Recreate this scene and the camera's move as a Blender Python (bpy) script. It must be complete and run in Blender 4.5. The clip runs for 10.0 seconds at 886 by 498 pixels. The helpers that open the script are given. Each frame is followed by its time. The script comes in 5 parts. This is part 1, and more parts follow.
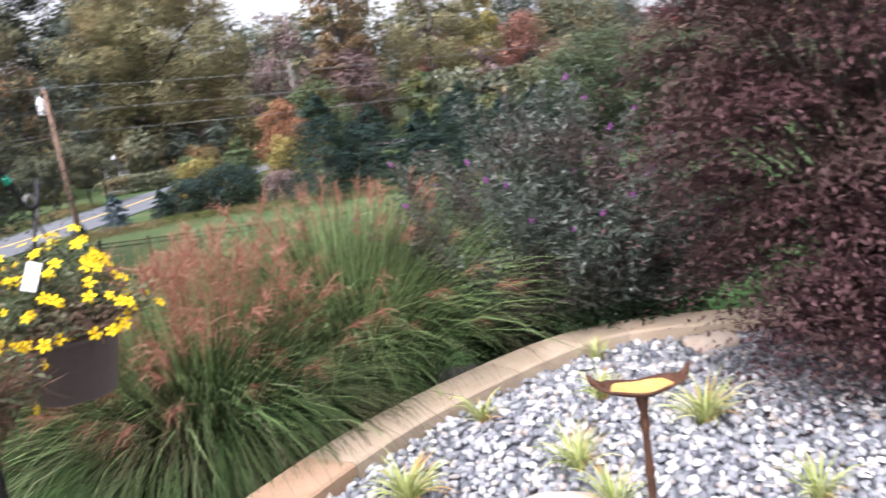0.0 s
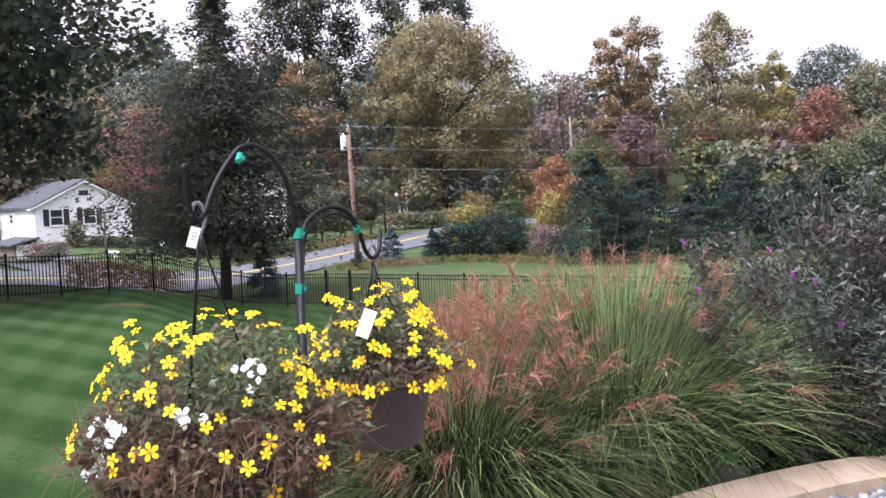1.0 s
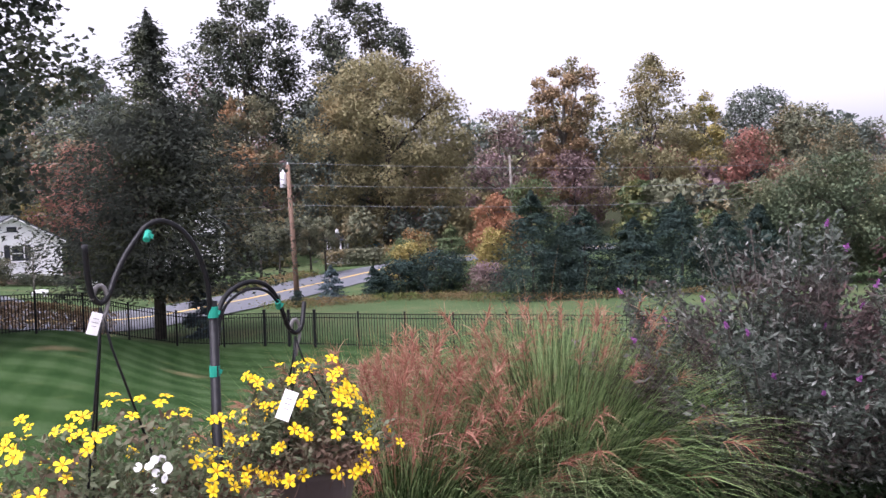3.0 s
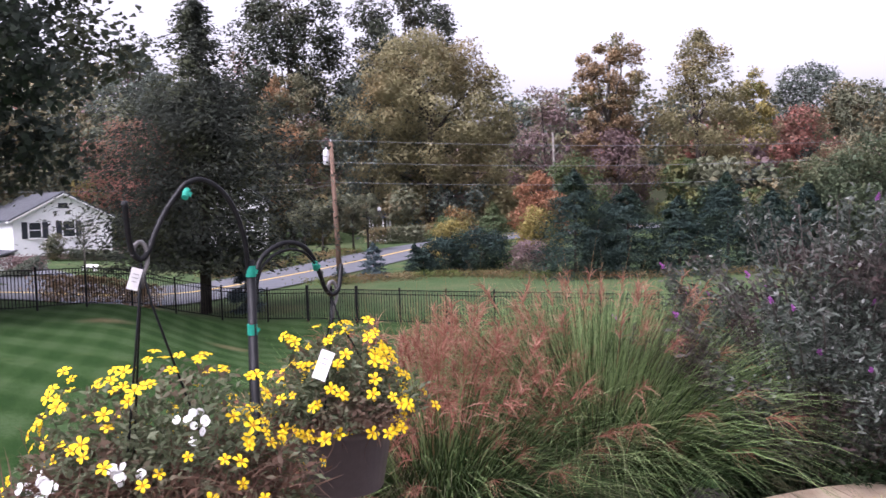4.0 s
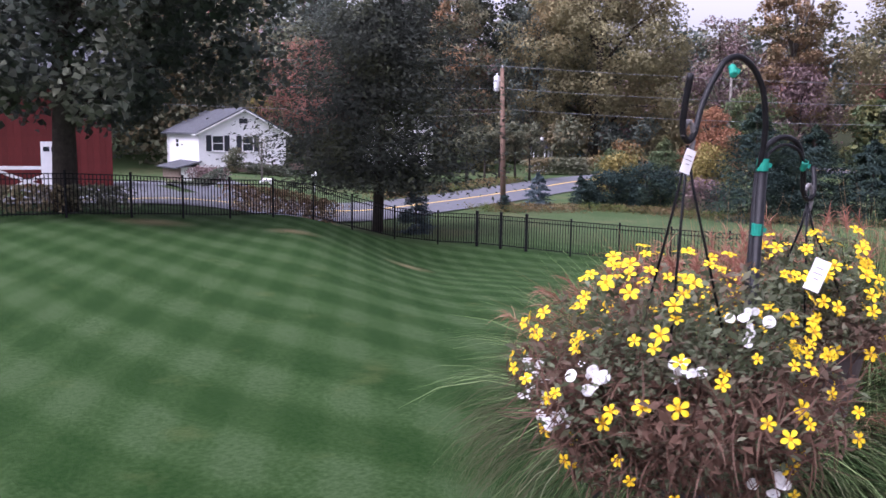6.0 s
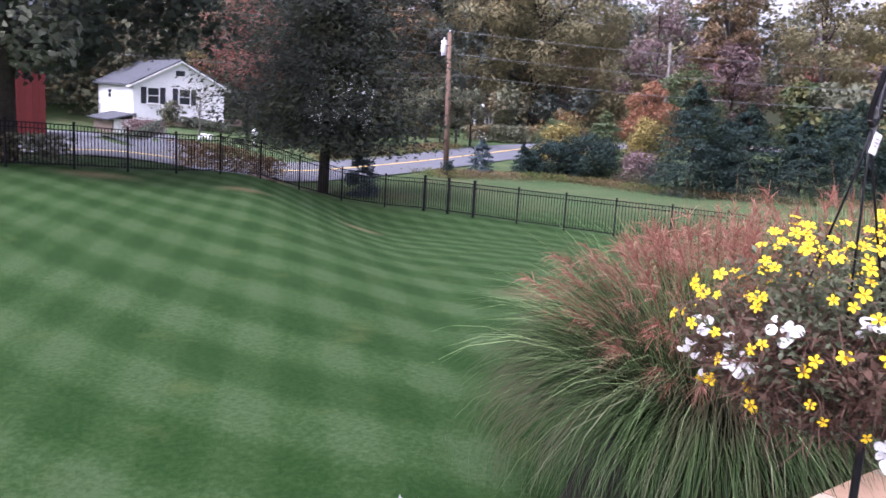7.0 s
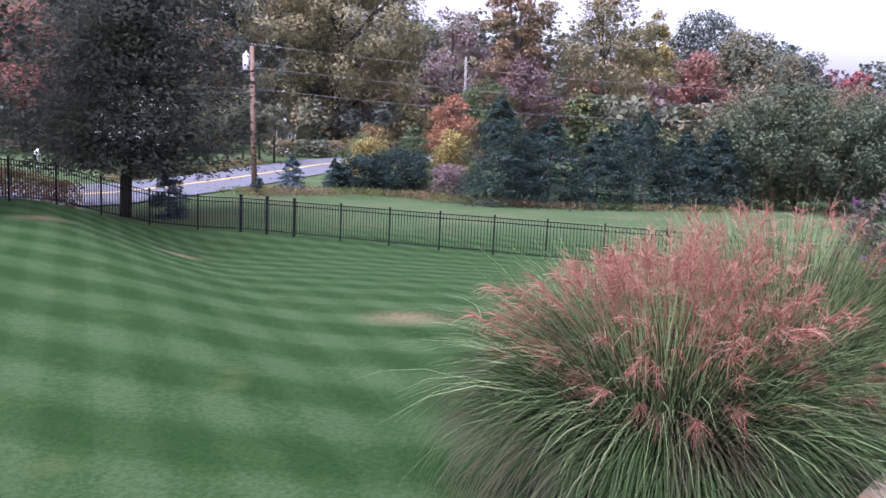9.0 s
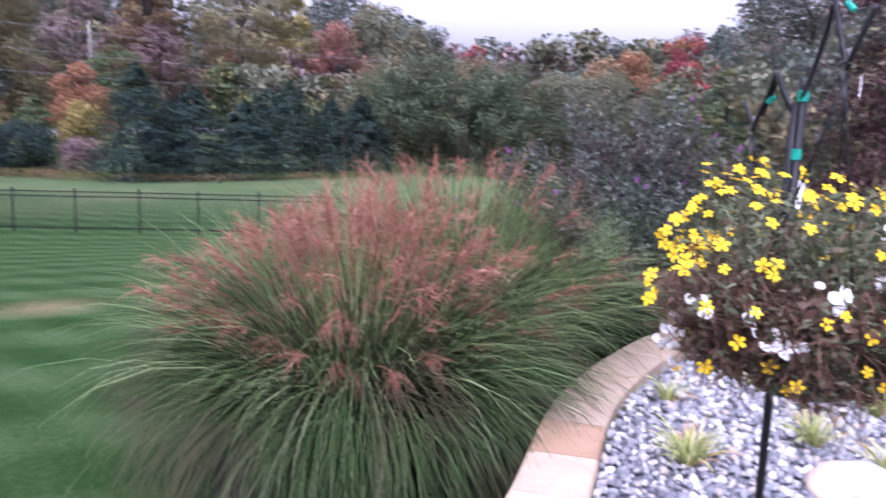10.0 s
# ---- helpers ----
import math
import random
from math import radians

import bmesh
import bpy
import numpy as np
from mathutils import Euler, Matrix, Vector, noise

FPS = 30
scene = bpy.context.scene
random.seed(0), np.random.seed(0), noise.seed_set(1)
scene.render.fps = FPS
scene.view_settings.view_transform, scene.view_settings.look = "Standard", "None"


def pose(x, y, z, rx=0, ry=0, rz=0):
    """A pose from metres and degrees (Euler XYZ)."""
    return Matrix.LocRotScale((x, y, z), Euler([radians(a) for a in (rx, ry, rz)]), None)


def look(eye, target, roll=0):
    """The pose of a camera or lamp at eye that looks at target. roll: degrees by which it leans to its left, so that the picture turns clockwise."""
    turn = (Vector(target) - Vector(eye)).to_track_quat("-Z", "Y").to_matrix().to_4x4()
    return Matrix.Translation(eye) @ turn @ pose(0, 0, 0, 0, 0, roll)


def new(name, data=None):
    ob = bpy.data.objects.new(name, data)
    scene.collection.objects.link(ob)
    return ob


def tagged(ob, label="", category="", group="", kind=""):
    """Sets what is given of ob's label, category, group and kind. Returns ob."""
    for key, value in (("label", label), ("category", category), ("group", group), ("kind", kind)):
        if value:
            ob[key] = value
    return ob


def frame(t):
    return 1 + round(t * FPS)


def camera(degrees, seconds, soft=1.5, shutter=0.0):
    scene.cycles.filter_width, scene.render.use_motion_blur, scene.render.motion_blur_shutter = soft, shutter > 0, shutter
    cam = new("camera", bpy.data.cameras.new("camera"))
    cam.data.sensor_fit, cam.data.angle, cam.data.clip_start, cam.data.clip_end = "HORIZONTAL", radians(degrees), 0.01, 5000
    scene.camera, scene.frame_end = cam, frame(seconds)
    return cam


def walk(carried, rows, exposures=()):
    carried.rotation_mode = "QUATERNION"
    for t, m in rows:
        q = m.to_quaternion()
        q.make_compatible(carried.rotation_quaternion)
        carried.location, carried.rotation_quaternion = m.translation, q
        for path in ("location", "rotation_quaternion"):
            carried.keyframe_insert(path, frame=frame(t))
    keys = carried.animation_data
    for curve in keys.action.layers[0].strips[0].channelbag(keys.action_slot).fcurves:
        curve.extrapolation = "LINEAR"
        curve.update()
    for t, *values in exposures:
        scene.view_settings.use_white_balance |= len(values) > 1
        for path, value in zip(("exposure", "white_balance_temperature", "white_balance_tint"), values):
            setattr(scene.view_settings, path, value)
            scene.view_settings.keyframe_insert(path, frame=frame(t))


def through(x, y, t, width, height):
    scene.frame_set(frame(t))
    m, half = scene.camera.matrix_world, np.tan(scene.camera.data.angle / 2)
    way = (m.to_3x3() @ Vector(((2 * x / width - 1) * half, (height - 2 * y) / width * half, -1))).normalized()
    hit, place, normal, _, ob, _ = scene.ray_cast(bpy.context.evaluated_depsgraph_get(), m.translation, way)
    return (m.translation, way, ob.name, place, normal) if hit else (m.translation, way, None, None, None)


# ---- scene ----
cam = camera(56.0, 10.0, 1.5, 0.2)
PATH = [
    (0, (0.427, -0.38, 1.588), (0.329, 1.591, 1.262), -8.3),
    (0.2, (0.351, -0.352, 1.58), (0.054, 1.597, 1.246), -5.6),
    (0.3, (0.287, -0.357, 1.567), (-0.066, 1.589, 1.265), -5.1),
    (0.5, (0.285, -0.339, 1.577), (-0.22, 1.581, 1.343), -2.8),
    (1, (0.252, -0.336, 1.656), (-0.431, 1.539, 1.521), -2.1),
    (1.5, (0.255, -0.314, 1.698), (-0.328, 1.598, 1.635), -2.5),
    (2, (0.248, -0.282, 1.715), (-0.304, 1.639, 1.674), -0.8),
    (2.5, (0.251, -0.244, 1.744), (-0.289, 1.681, 1.696), -1.9),
    (3.8, (0.272, -0.242, 1.716), (-0.321, 1.666, 1.632), -2.1),
    (4, (0.27, -0.234, 1.704), (-0.375, 1.657, 1.601), -1.8),
    (4.5, (0.229, -0.233, 1.694), (-0.491, 1.631, 1.601), -1.0),
    (5, (0.066, -0.326, 1.673), (-0.704, 1.514, 1.527), -1.5),
    (5.5, (-0.2, -0.366, 1.656), (-1.142, 1.383, 1.428), -1.2),
    (5.7, (-0.322, -0.361, 1.639), (-1.307, 1.362, 1.395), 0.5),
    (6.8, (-0.735, -0.702, 1.606), (-1.604, 1.065, 1.254), 3.3),
    (7, (-0.862, -0.766, 1.612), (-1.676, 1.028, 1.268), 3.5),
    (7.5, (-1.104, -0.656, 1.648), (-1.788, 1.207, 1.401), 1.3),
    (8, (-1.295, -0.746, 1.756), (-1.772, 1.178, 1.49), 3.8),
    (8.5, (-1.576, -0.754, 1.655), (-1.901, 1.207, 1.437), 0.6),
    (9, (-1.746, -0.558, 1.624), (-2.116, 1.386, 1.336), 2.7),
    (9.5, (-1.818, -0.356, 1.544), (-1.944, 1.629, 1.329), 0.2),
    (10, (-1.88, -0.292, 1.51), (-1.431, 1.63, 1.189), 2.1),
]
walk(cam, [(t, look(e, g, r)) for t, e, g, r in PATH], [(0.0, 1.7, 6150, 17), (1.0, 1.55, 6050, 23), (4.5, 1.22, 6020, 32), (5.5, 1.1, 5780, 37), (6.8, 1.46, 5720, 34), (8.0, 1.74, 5560, 35), (10.0, 1.54, 5450, 37)])

# ---- light and sky: a bright overcast afternoon ----
world = bpy.data.worlds.new("overcast_sky")
scene.world = world
world.use_nodes = True
wn, wl = world.node_tree.nodes, world.node_tree.links
sky = wn.new("ShaderNodeTexSky")
sky.sky_type = "NISHITA"
sky.sun_disc = False
sky.sun_elevation, sky.sun_rotation = radians(56), radians(200)
sky.air_density, sky.dust_density, sky.ozone_density = 1.0, 6.0, 1.0
grey = wn.new("ShaderNodeHueSaturation")
grey.inputs["Saturation"].default_value = 0.12
wl.new(sky.outputs[0], grey.inputs["Color"])
wl.new(grey.outputs[0], wn["Background"].inputs["Color"])
wn["Background"].inputs["Strength"].default_value = 0.15
sun = new("sun", bpy.data.lights.new("sun", "SUN"))
sun.data.energy, sun.data.angle, sun.data.color = 0.8, radians(35), (1.0, 0.99, 0.98)
sun.matrix_world = look((0, 0, 60), (14, 38, 0))


# ---- materials ----
def nodes_of(name, rough=0.7, metal=0.0):
    m = bpy.data.materials.new(name)
    m.use_nodes = True
    p = m.node_tree.nodes["Principled BSDF"]
    p.inputs["Roughness"].default_value, p.inputs["Metallic"].default_value = rough, metal
    return m, m.node_tree.nodes, m.node_tree.links, p


def ramp(n, stops):
    r = n.new("ShaderNodeValToRGB")
    e = r.color_ramp.elements
    while len(e) < len(stops):
        e.new(0.5)
    for k, (at, c) in zip(e, stops):
        k.position, k.color = at, (*c, 1)
    return r


def noise_tex(n, l, scale, detail=4, rough=0.6, kind="Object"):
    c = n.new("ShaderNodeTexCoord")
    t = n.new("ShaderNodeTexNoise")
    t.inputs["Scale"].default_value, t.inputs["Detail"].default_value, t.inputs["Roughness"].default_value = scale, detail, rough
    l.new(c.outputs[kind], t.inputs["Vector"])
    return t


def mix_rgb(n, l, fac, a, b, blend="MIX"):
    m = n.new("ShaderNodeMix")
    m.data_type, m.blend_type = "RGBA", blend
    for value, slot in ((fac, 0), (a, 6), (b, 7)):
        if isinstance(value, (int, float)):
            m.inputs[slot].default_value = value
        elif isinstance(value, tuple):
            m.inputs[slot].default_value = (*value, 1)
        else:
            l.new(value, m.inputs[slot])
    return m.outputs[2]


def surface(name, dark, light, scale=4.0, rough=0.7, metal=0.0, bump=0.2, fine=60.0, by_object=0.0, gloss=0.3):
    """A surface with variation at two scales and fine relief."""
    m, n, l, p = nodes_of(name, rough, metal)
    p.inputs["Specular IOR Level"].default_value = gloss
    big, small = noise_tex(n, l, scale), noise_tex(n, l, fine, 3)
    r = ramp(n, [(0.3, dark), (0.72, light)])
    f = mix_rgb(n, l, 0.35, big.outputs["Fac"], small.outputs["Fac"])
    l.new(f, r.inputs[0])
    out = r.outputs[0]
    if by_object:
        info = n.new("ShaderNodeObjectInfo")
        h = n.new("ShaderNodeHueSaturation")
        v = n.new("ShaderNodeMapRange")
        v.inputs[3].default_value, v.inputs[4].default_value = 1 - by_object, 1 + by_object
        l.new(info.outputs["Random"], v.inputs[0])
        l.new(v.outputs[0], h.inputs["Value"])
        l.new(out, h.inputs["Color"])
        out = h.outputs[0]
    l.new(out, p.inputs["Base Color"])
    b = n.new("ShaderNodeBump")
    b.inputs["Strength"].default_value, b.inputs["Distance"].default_value = bump, 0.01
    l.new(small.outputs["Fac"], b.inputs["Height"])
    l.new(b.outputs[0], p.inputs["Normal"])
    return m


def foliage(name, stops, patch=None, patch_scale=0.25, through=0.34, rough=0.6, haze=0.0, spread=0.3):
    """Leaves: each leaf its own tone, larger patches of a second tone, some light passing through."""
    # greys the leaf colours by a share: haze in the air, painted in
    dull = lambda c: tuple(v * (1 - haze) + (sum(c) / 3) * haze for v in c)
    mean = [sum(c[i] for _, c in stops) / len(stops) for i in range(3)]
    stops = [(k, dull(tuple(m + (v - m) * spread for v, m in zip(c, mean)))) for k, c in stops]
    patch = dull(patch) if patch else None
    m, n, l, p = nodes_of(name, rough)
    g = n.new("ShaderNodeNewGeometry")
    r = ramp(n, stops)
    l.new(g.outputs["Random Per Island"], r.inputs[0])
    out = r.outputs[0]
    if patch:
        t = noise_tex(n, l, patch_scale, 2)
        s = ramp(n, [(0.5, (0, 0, 0)), (0.62, (1, 1, 1))])
        l.new(t.outputs["Fac"], s.inputs[0])
        out = mix_rgb(n, l, s.outputs[0], out, patch)
    l.new(out, p.inputs["Base Color"])
    p.inputs["Specular IOR Level"].default_value = 0.1
    t = n.new("ShaderNodeBsdfTranslucent")
    l.new(out, t.inputs["Color"])
    a = n.new("ShaderNodeMixShader")
    a.inputs[0].default_value = through
    l.new(p.outputs[0], a.inputs[1])
    l.new(t.outputs[0], a.inputs[2])
    l.new(a.outputs[0], n["Material Output"].inputs["Surface"])
    return m


def lawn_material():
    m, n, l, p = nodes_of("mown_lawn", 0.9)
    p.inputs["Specular IOR Level"].default_value = 0.08
    c = n.new("ShaderNodeTexCoord")
    s = n.new("ShaderNodeSeparateXYZ")
    l.new(c.outputs["Object"], s.inputs[0])

    def calc(kind, a, b):
        """One sum: sockets or numbers in, a socket out."""
        k = n.new("ShaderNodeMath")
        k.operation = kind
        for value, slot in ((a, 0), (b, 1)):
            if isinstance(value, (int, float)):
                k.inputs[slot].default_value = value
            else:
                l.new(value, k.inputs[slot])
        return k.outputs[0]

    def across(u, v):
        k = n.new("ShaderNodeCombineXYZ")
        l.new(u, k.inputs[0])
        l.new(v, k.inputs[1])
        return k.outputs[0]

    def stripe(where, width, wobble, light_at):
        """Bands of the mower, alternately bent towards and away."""
        w = n.new("ShaderNodeTexWave")
        w.wave_type, w.bands_direction, w.wave_profile = "BANDS", "X", "SIN"
        w.inputs["Scale"].default_value = math.pi / 20 / width
        w.inputs["Distortion"].default_value, w.inputs["Detail"].default_value = wobble, 1
        w.inputs["Detail Scale"].default_value = 0.6
        w.inputs["Phase Offset"].default_value = math.pi * (1 - light_at / width)
        l.new(where, w.inputs["Vector"])
        k = ramp(n, [(0.24, (0, 0, 0)), (0.76, (1, 1, 1))])
        l.new(w.outputs["Fac"], k.inputs[0])
        return k.outputs[0]

    # the long bands bow about the terrace; the second set runs straight, aslant to them
    x_off = calc("ADD", s.outputs[0], 4.6)
    bow = calc("SQRT", calc("ADD", calc("MULTIPLY", x_off, x_off), 9.0), 0.0)
    along_band = calc("SUBTRACT", s.outputs[1], calc("MULTIPLY", bow, 0.32))
    slant = calc("ADD", calc("MULTIPLY", s.outputs[0], math.sin(radians(55))), calc("MULTIPLY", s.outputs[1], math.cos(radians(55))))
    streak = n.new("ShaderNodeTexNoise")
    streak.inputs["Scale"].default_value, streak.inputs["Detail"].default_value = 1.0, 3
    l.new(across(calc("MULTIPLY", along_band, 5.0), calc("MULTIPLY", s.outputs[0], 0.45)), streak.inputs["Vector"])
    both = mix_rgb(n, l, 0.37, stripe(across(along_band, s.outputs[0]), 0.73, 1.6, 2.93), stripe(across(slant, s.outputs[1]), 0.385, 1.0, -2.22))
    both = mix_rgb(n, l, 0.26, both, streak.outputs["Fac"])
    fine = noise_tex(n, l, 22, 6, 0.8)
    mid = noise_tex(n, l, 1.3, 4, 0.65)
    patchy = noise_tex(n, l, 0.35, 3, 0.6)
    both = mix_rgb(n, l, 0.25, both, patchy.outputs["Fac"])
    grain = ramp(n, [(0.36, (0, 0, 0)), (0.64, (1, 1, 1))])
    l.new(fine.outputs["Fac"], grain.inputs[0])
    blend = mix_rgb(n, l, 0.36, both, grain.outputs[0])
    r = ramp(n, [(0.22, (0.01, 0.033, 0.006)), (0.5, (0.024, 0.054, 0.014)), (0.78, (0.05, 0.085, 0.034))])
    l.new(blend, r.inputs[0])
    dry = ramp(n, [(0.6, (0, 0, 0)), (0.8, (0.55, 0.55, 0.55))])
    l.new(mid.outputs["Fac"], dry.inputs[0])
    out = mix_rgb(n, l, dry.outputs[0], r.outputs[0], (0.075, 0.095, 0.032))
    # a few worn, bare places in the turf
    for bx, by, size in ((-18.6, 15.6, 1.3), (-4.2, 10.0, 0.8), (-12.3, 18.9, 0.8), (-15.2, 17.5, 0.9)):
        away = n.new("ShaderNodeVectorMath")
        away.operation = "DISTANCE"
        away.inputs[1].default_value = (bx, by, hz(bx, by))
        l.new(c.outputs["Object"], away.inputs[0])
        worn = n.new("ShaderNodeMapRange")
        worn.inputs[1].default_value, worn.inputs[2].default_value, worn.inputs[3].default_value, worn.inputs[4].default_value = 0.1, size, 1, 0
        l.new(away.outputs["Value"], worn.inputs[0])
        ragged = mix_rgb(n, l, 1.0, worn.outputs[0], grain.outputs[0], "MULTIPLY")
        out = mix_rgb(n, l, ragged, out, (0.21, 0.155, 0.09))
    # beyond the garden the ground turns to rough meadow and woodland floor
    far = n.new("ShaderNodeVectorMath")
    far.operation = "LENGTH"
    l.new(c.outputs["Object"], far.inputs[0])
    edge = n.new("ShaderNodeMapRange")
    edge.inputs[1].default_value, edge.inputs[2].default_value = 29, 36
    l.new(far.outputs["Value"], edge.inputs[0])
    rough_n = noise_tex(n, l, 0.22, 5, 0.7)
    meadow = ramp(n, [(0.3, (0.042, 0.075, 0.028)), (0.52, (0.06, 0.09, 0.038)), (0.74, (0.11, 0.105, 0.055))])
    l.new(rough_n.outputs["Fac"], meadow.inputs[0])
    out = mix_rgb(n, l, edge.outputs[0], out, meadow.outputs[0])
    wood = n.new("ShaderNodeMapRange")
    wood.inputs[1].default_value, wood.inputs[2].default_value = 95, 125
    l.new(far.outputs["Value"], wood.inputs[0])
    out = mix_rgb(n, l, wood.outputs[0], out, (0.03, 0.035, 0.018))
    l.new(out, p.inputs["Base Color"])
    b = n.new("ShaderNodeBump")
    b.inputs["Strength"].default_value, b.inputs["Distance"].default_value = 0.7, 0.03
    l.new(fine.outputs["Fac"], b.inputs["Height"])
    l.new(b.outputs[0], p.inputs["Normal"])
    return m


ASPHALT = surface("asphalt", (0.085, 0.09, 0.105), (0.13, 0.135, 0.15), 1.2, 0.85, fine=40)
YELLOW_LINE = surface("road_line_yellow", (0.5, 0.33, 0.08), (0.62, 0.45, 0.14), 2, 0.8)
CAP_TAN = surface("wall_cap_stone", (0.29, 0.215, 0.15), (0.43, 0.345, 0.26), 5, 0.85, bump=0.4, by_object=0.16)
CAP_BROWN = surface("wall_cap_brown", (0.25, 0.155, 0.095), (0.36, 0.24, 0.16), 6, 0.85, bump=0.4, by_object=0.06)
WALL_BLOCK = surface("wall_block", (0.16, 0.12, 0.085), (0.3, 0.24, 0.18), 6, 0.9, bump=0.6, by_object=0.2)
MULCH = surface("mulch", (0.012, 0.009, 0.008), (0.035, 0.027, 0.022), 20, 0.95, bump=0.8, fine=50)
PATIO = surface("patio_paving", (0.22, 0.19, 0.16), (0.34, 0.3, 0.26), 3, 0.85)
BLACK_IRON = surface("black_enamel", (0.008, 0.008, 0.009), (0.012, 0.012, 0.013), 30, 0.7, 0.0, 0.05, gloss=0.1)
HOOK_IRON = surface("worn_hook_iron", (0.004, 0.004, 0.005), (0.011, 0.011, 0.013), 40, 0.45, 0.0, 0.15, gloss=0.22)
GREY_PLASTIC = surface("grey_plastic", (0.09, 0.085, 0.085), (0.2, 0.19, 0.19), 30, 0.4, 0.0, 0.1)
TEAL_TAPE = surface("teal_tape", (0.0, 0.17, 0.12), (0.01, 0.27, 0.19), 40, 0.5)
TAG_WHITE = surface("plastic_tag", (0.62, 0.6, 0.6), (0.78, 0.76, 0.76), 20, 0.5, bump=0.05)
POT = surface("taupe_plastic_pot", (0.062, 0.047, 0.045), (0.09, 0.07, 0.066), 8, 0.55, bump=0.08)
POT_DARK = surface("black_plastic_pot", (0.012, 0.012, 0.013), (0.025, 0.025, 0.026), 8, 0.5, bump=0.05)
BARK = surface("bark", (0.03, 0.025, 0.022), (0.085, 0.07, 0.06), 6, 0.95, bump=0.8, fine=25)
BARK_GREY = surface("grey_bark", (0.1, 0.09, 0.08), (0.22, 0.2, 0.18), 4, 0.95, bump=0.6, fine=20)
POLE_WOOD = surface("weathered_pole", (0.12, 0.075, 0.055), (0.2, 0.13, 0.095), 5, 0.9, bump=0.3)
STEEL = surface("galvanised_can", (0.5, 0.5, 0.52), (0.66, 0.66, 0.68), 6, 0.5, 0.0, 0.05)
WIRE = surface("wire", (0.16, 0.17, 0.18), (0.22, 0.23, 0.24), 10, 0.5)
WHITE_PAINT = surface("white_paint", (0.7, 0.71, 0.72), (0.82, 0.82, 0.82), 3, 0.6, bump=0.05)
SHINGLE = surface("grey_shingle", (0.05, 0.053, 0.062), (0.095, 0.1, 0.112), 3, 0.9, bump=0.4, fine=12)
BARN_RED = surface("barn_red", (0.085, 0.013, 0.012), (0.14, 0.024, 0.021), 2, 0.8, bump=0.2, by_object=0.12)
SHUTTER = surface("dark_shutter", (0.015, 0.018, 0.025), (0.03, 0.033, 0.042), 6, 0.6)
BRICK_FACE = surface("brown_cladding", (0.15, 0.11, 0.09), (0.24, 0.19, 0.16), 4, 0.9)
RUST = surface("rusty_cast_iron", (0.035, 0.016, 0.01), (0.11, 0.05, 0.028), 25, 0.75, 0.3, 0.5)
SEED = surface("orange_dish", (0.42, 0.2, 0.05), (0.62, 0.36, 0.12), 40, 0.5, bump=0.4)
FIELDSTONE = surface("pale_fieldstone", (0.36, 0.27, 0.2), (0.58, 0.48, 0.4), 5, 0.9, bump=0.4)


def pane_material():
    m, n, l, p = nodes_of("window_glass", 0.08)
    p.inputs["Base Color"].default_value = (0.03, 0.035, 0.04, 1)
    return m


PANE = pane_material()


def stone_material():
    m, n, l, p = nodes_of("river_gravel", 0.7)
    g, info = n.new("ShaderNodeNewGeometry"), n.new("ShaderNodeObjectInfo")
    add = n.new("ShaderNodeMath")
    l.new(g.outputs["Random Per Island"], add.inputs[0])
    l.new(info.outputs["Random"], add.inputs[1])
    wrap = n.new("ShaderNodeMath")
    wrap.operation = "FRACT"
    l.new(add.outputs[0], wrap.inputs[0])
    r = ramp(n, [(0.0, (0.1, 0.104, 0.12)), (0.2, (0.145, 0.148, 0.162)), (0.45, (0.215, 0.217, 0.232)),
                 (0.7, (0.305, 0.305, 0.318)), (0.82, (0.29, 0.245, 0.21)), (0.92, (0.5, 0.49, 0.49))])
    l.new(wrap.outputs[0], r.inputs[0])
    t = noise_tex(n, l, 60, 4)
    out = mix_rgb(n, l, 0.3, r.outputs[0], t.outputs["Color"], "SOFT_LIGHT")
    l.new(out, p.inputs["Base Color"])
    b = n.new("ShaderNodeBump")
    b.inputs["Strength"].default_value, b.inputs["Distance"].default_value = 0.2, 0.004
    l.new(t.outputs["Fac"], b.inputs["Height"])
    l.new(b.outputs[0], p.inputs["Normal"])
    return m


GRAVEL = stone_material()
G = lambda k, r, g, b: (k, (r, g, b))
OAK_GREEN = foliage("oak_leaves", [G(0, 0.114, 0.127, 0.077), G(.5, 0.168, 0.181, 0.111), G(1, 0.249, 0.256, 0.167)], (0.255, 0.202, 0.108), 0.3, haze=0.12)
SLOPE_GREEN = foliage("slope_leaves", [G(0, 0.055, 0.083, 0.050), G(.5, 0.088, 0.121, 0.068), G(1, 0.138, 0.176, 0.097)], (0.132, 0.149, 0.077), 0.35, haze=0.08)
MIXED_SHRUB = foliage("turning_shrub_leaves", [G(0, 0.19, 0.11, 0.06), G(.5, 0.26, 0.16, 0.08), G(1, 0.31, 0.21, 0.1)], (0.19, 0.18, 0.075), 0.8)
TALL_DARK = foliage("tall_oak_leaves", [G(0, 0.04, 0.052, 0.038), G(.5, 0.062, 0.076, 0.052), G(1, 0.095, 0.11, 0.074)], (0.1, 0.1, 0.06), 0.12, 0.2, haze=0.1)
MIXED_OAK = foliage("turning_oak_leaves", [G(0, 0.125, 0.137, 0.081), G(.5, 0.183, 0.178, 0.104), G(1, 0.252, 0.220, 0.129)], (0.336, 0.183, 0.091), 0.3, haze=0.1)
OAK_OLIVE = foliage("olive_leaves", [G(0, 0.200, 0.187, 0.090), G(.5, 0.276, 0.252, 0.124), G(1, 0.366, 0.324, 0.178)], (0.282, 0.215, 0.100), 0.12, haze=0.1)
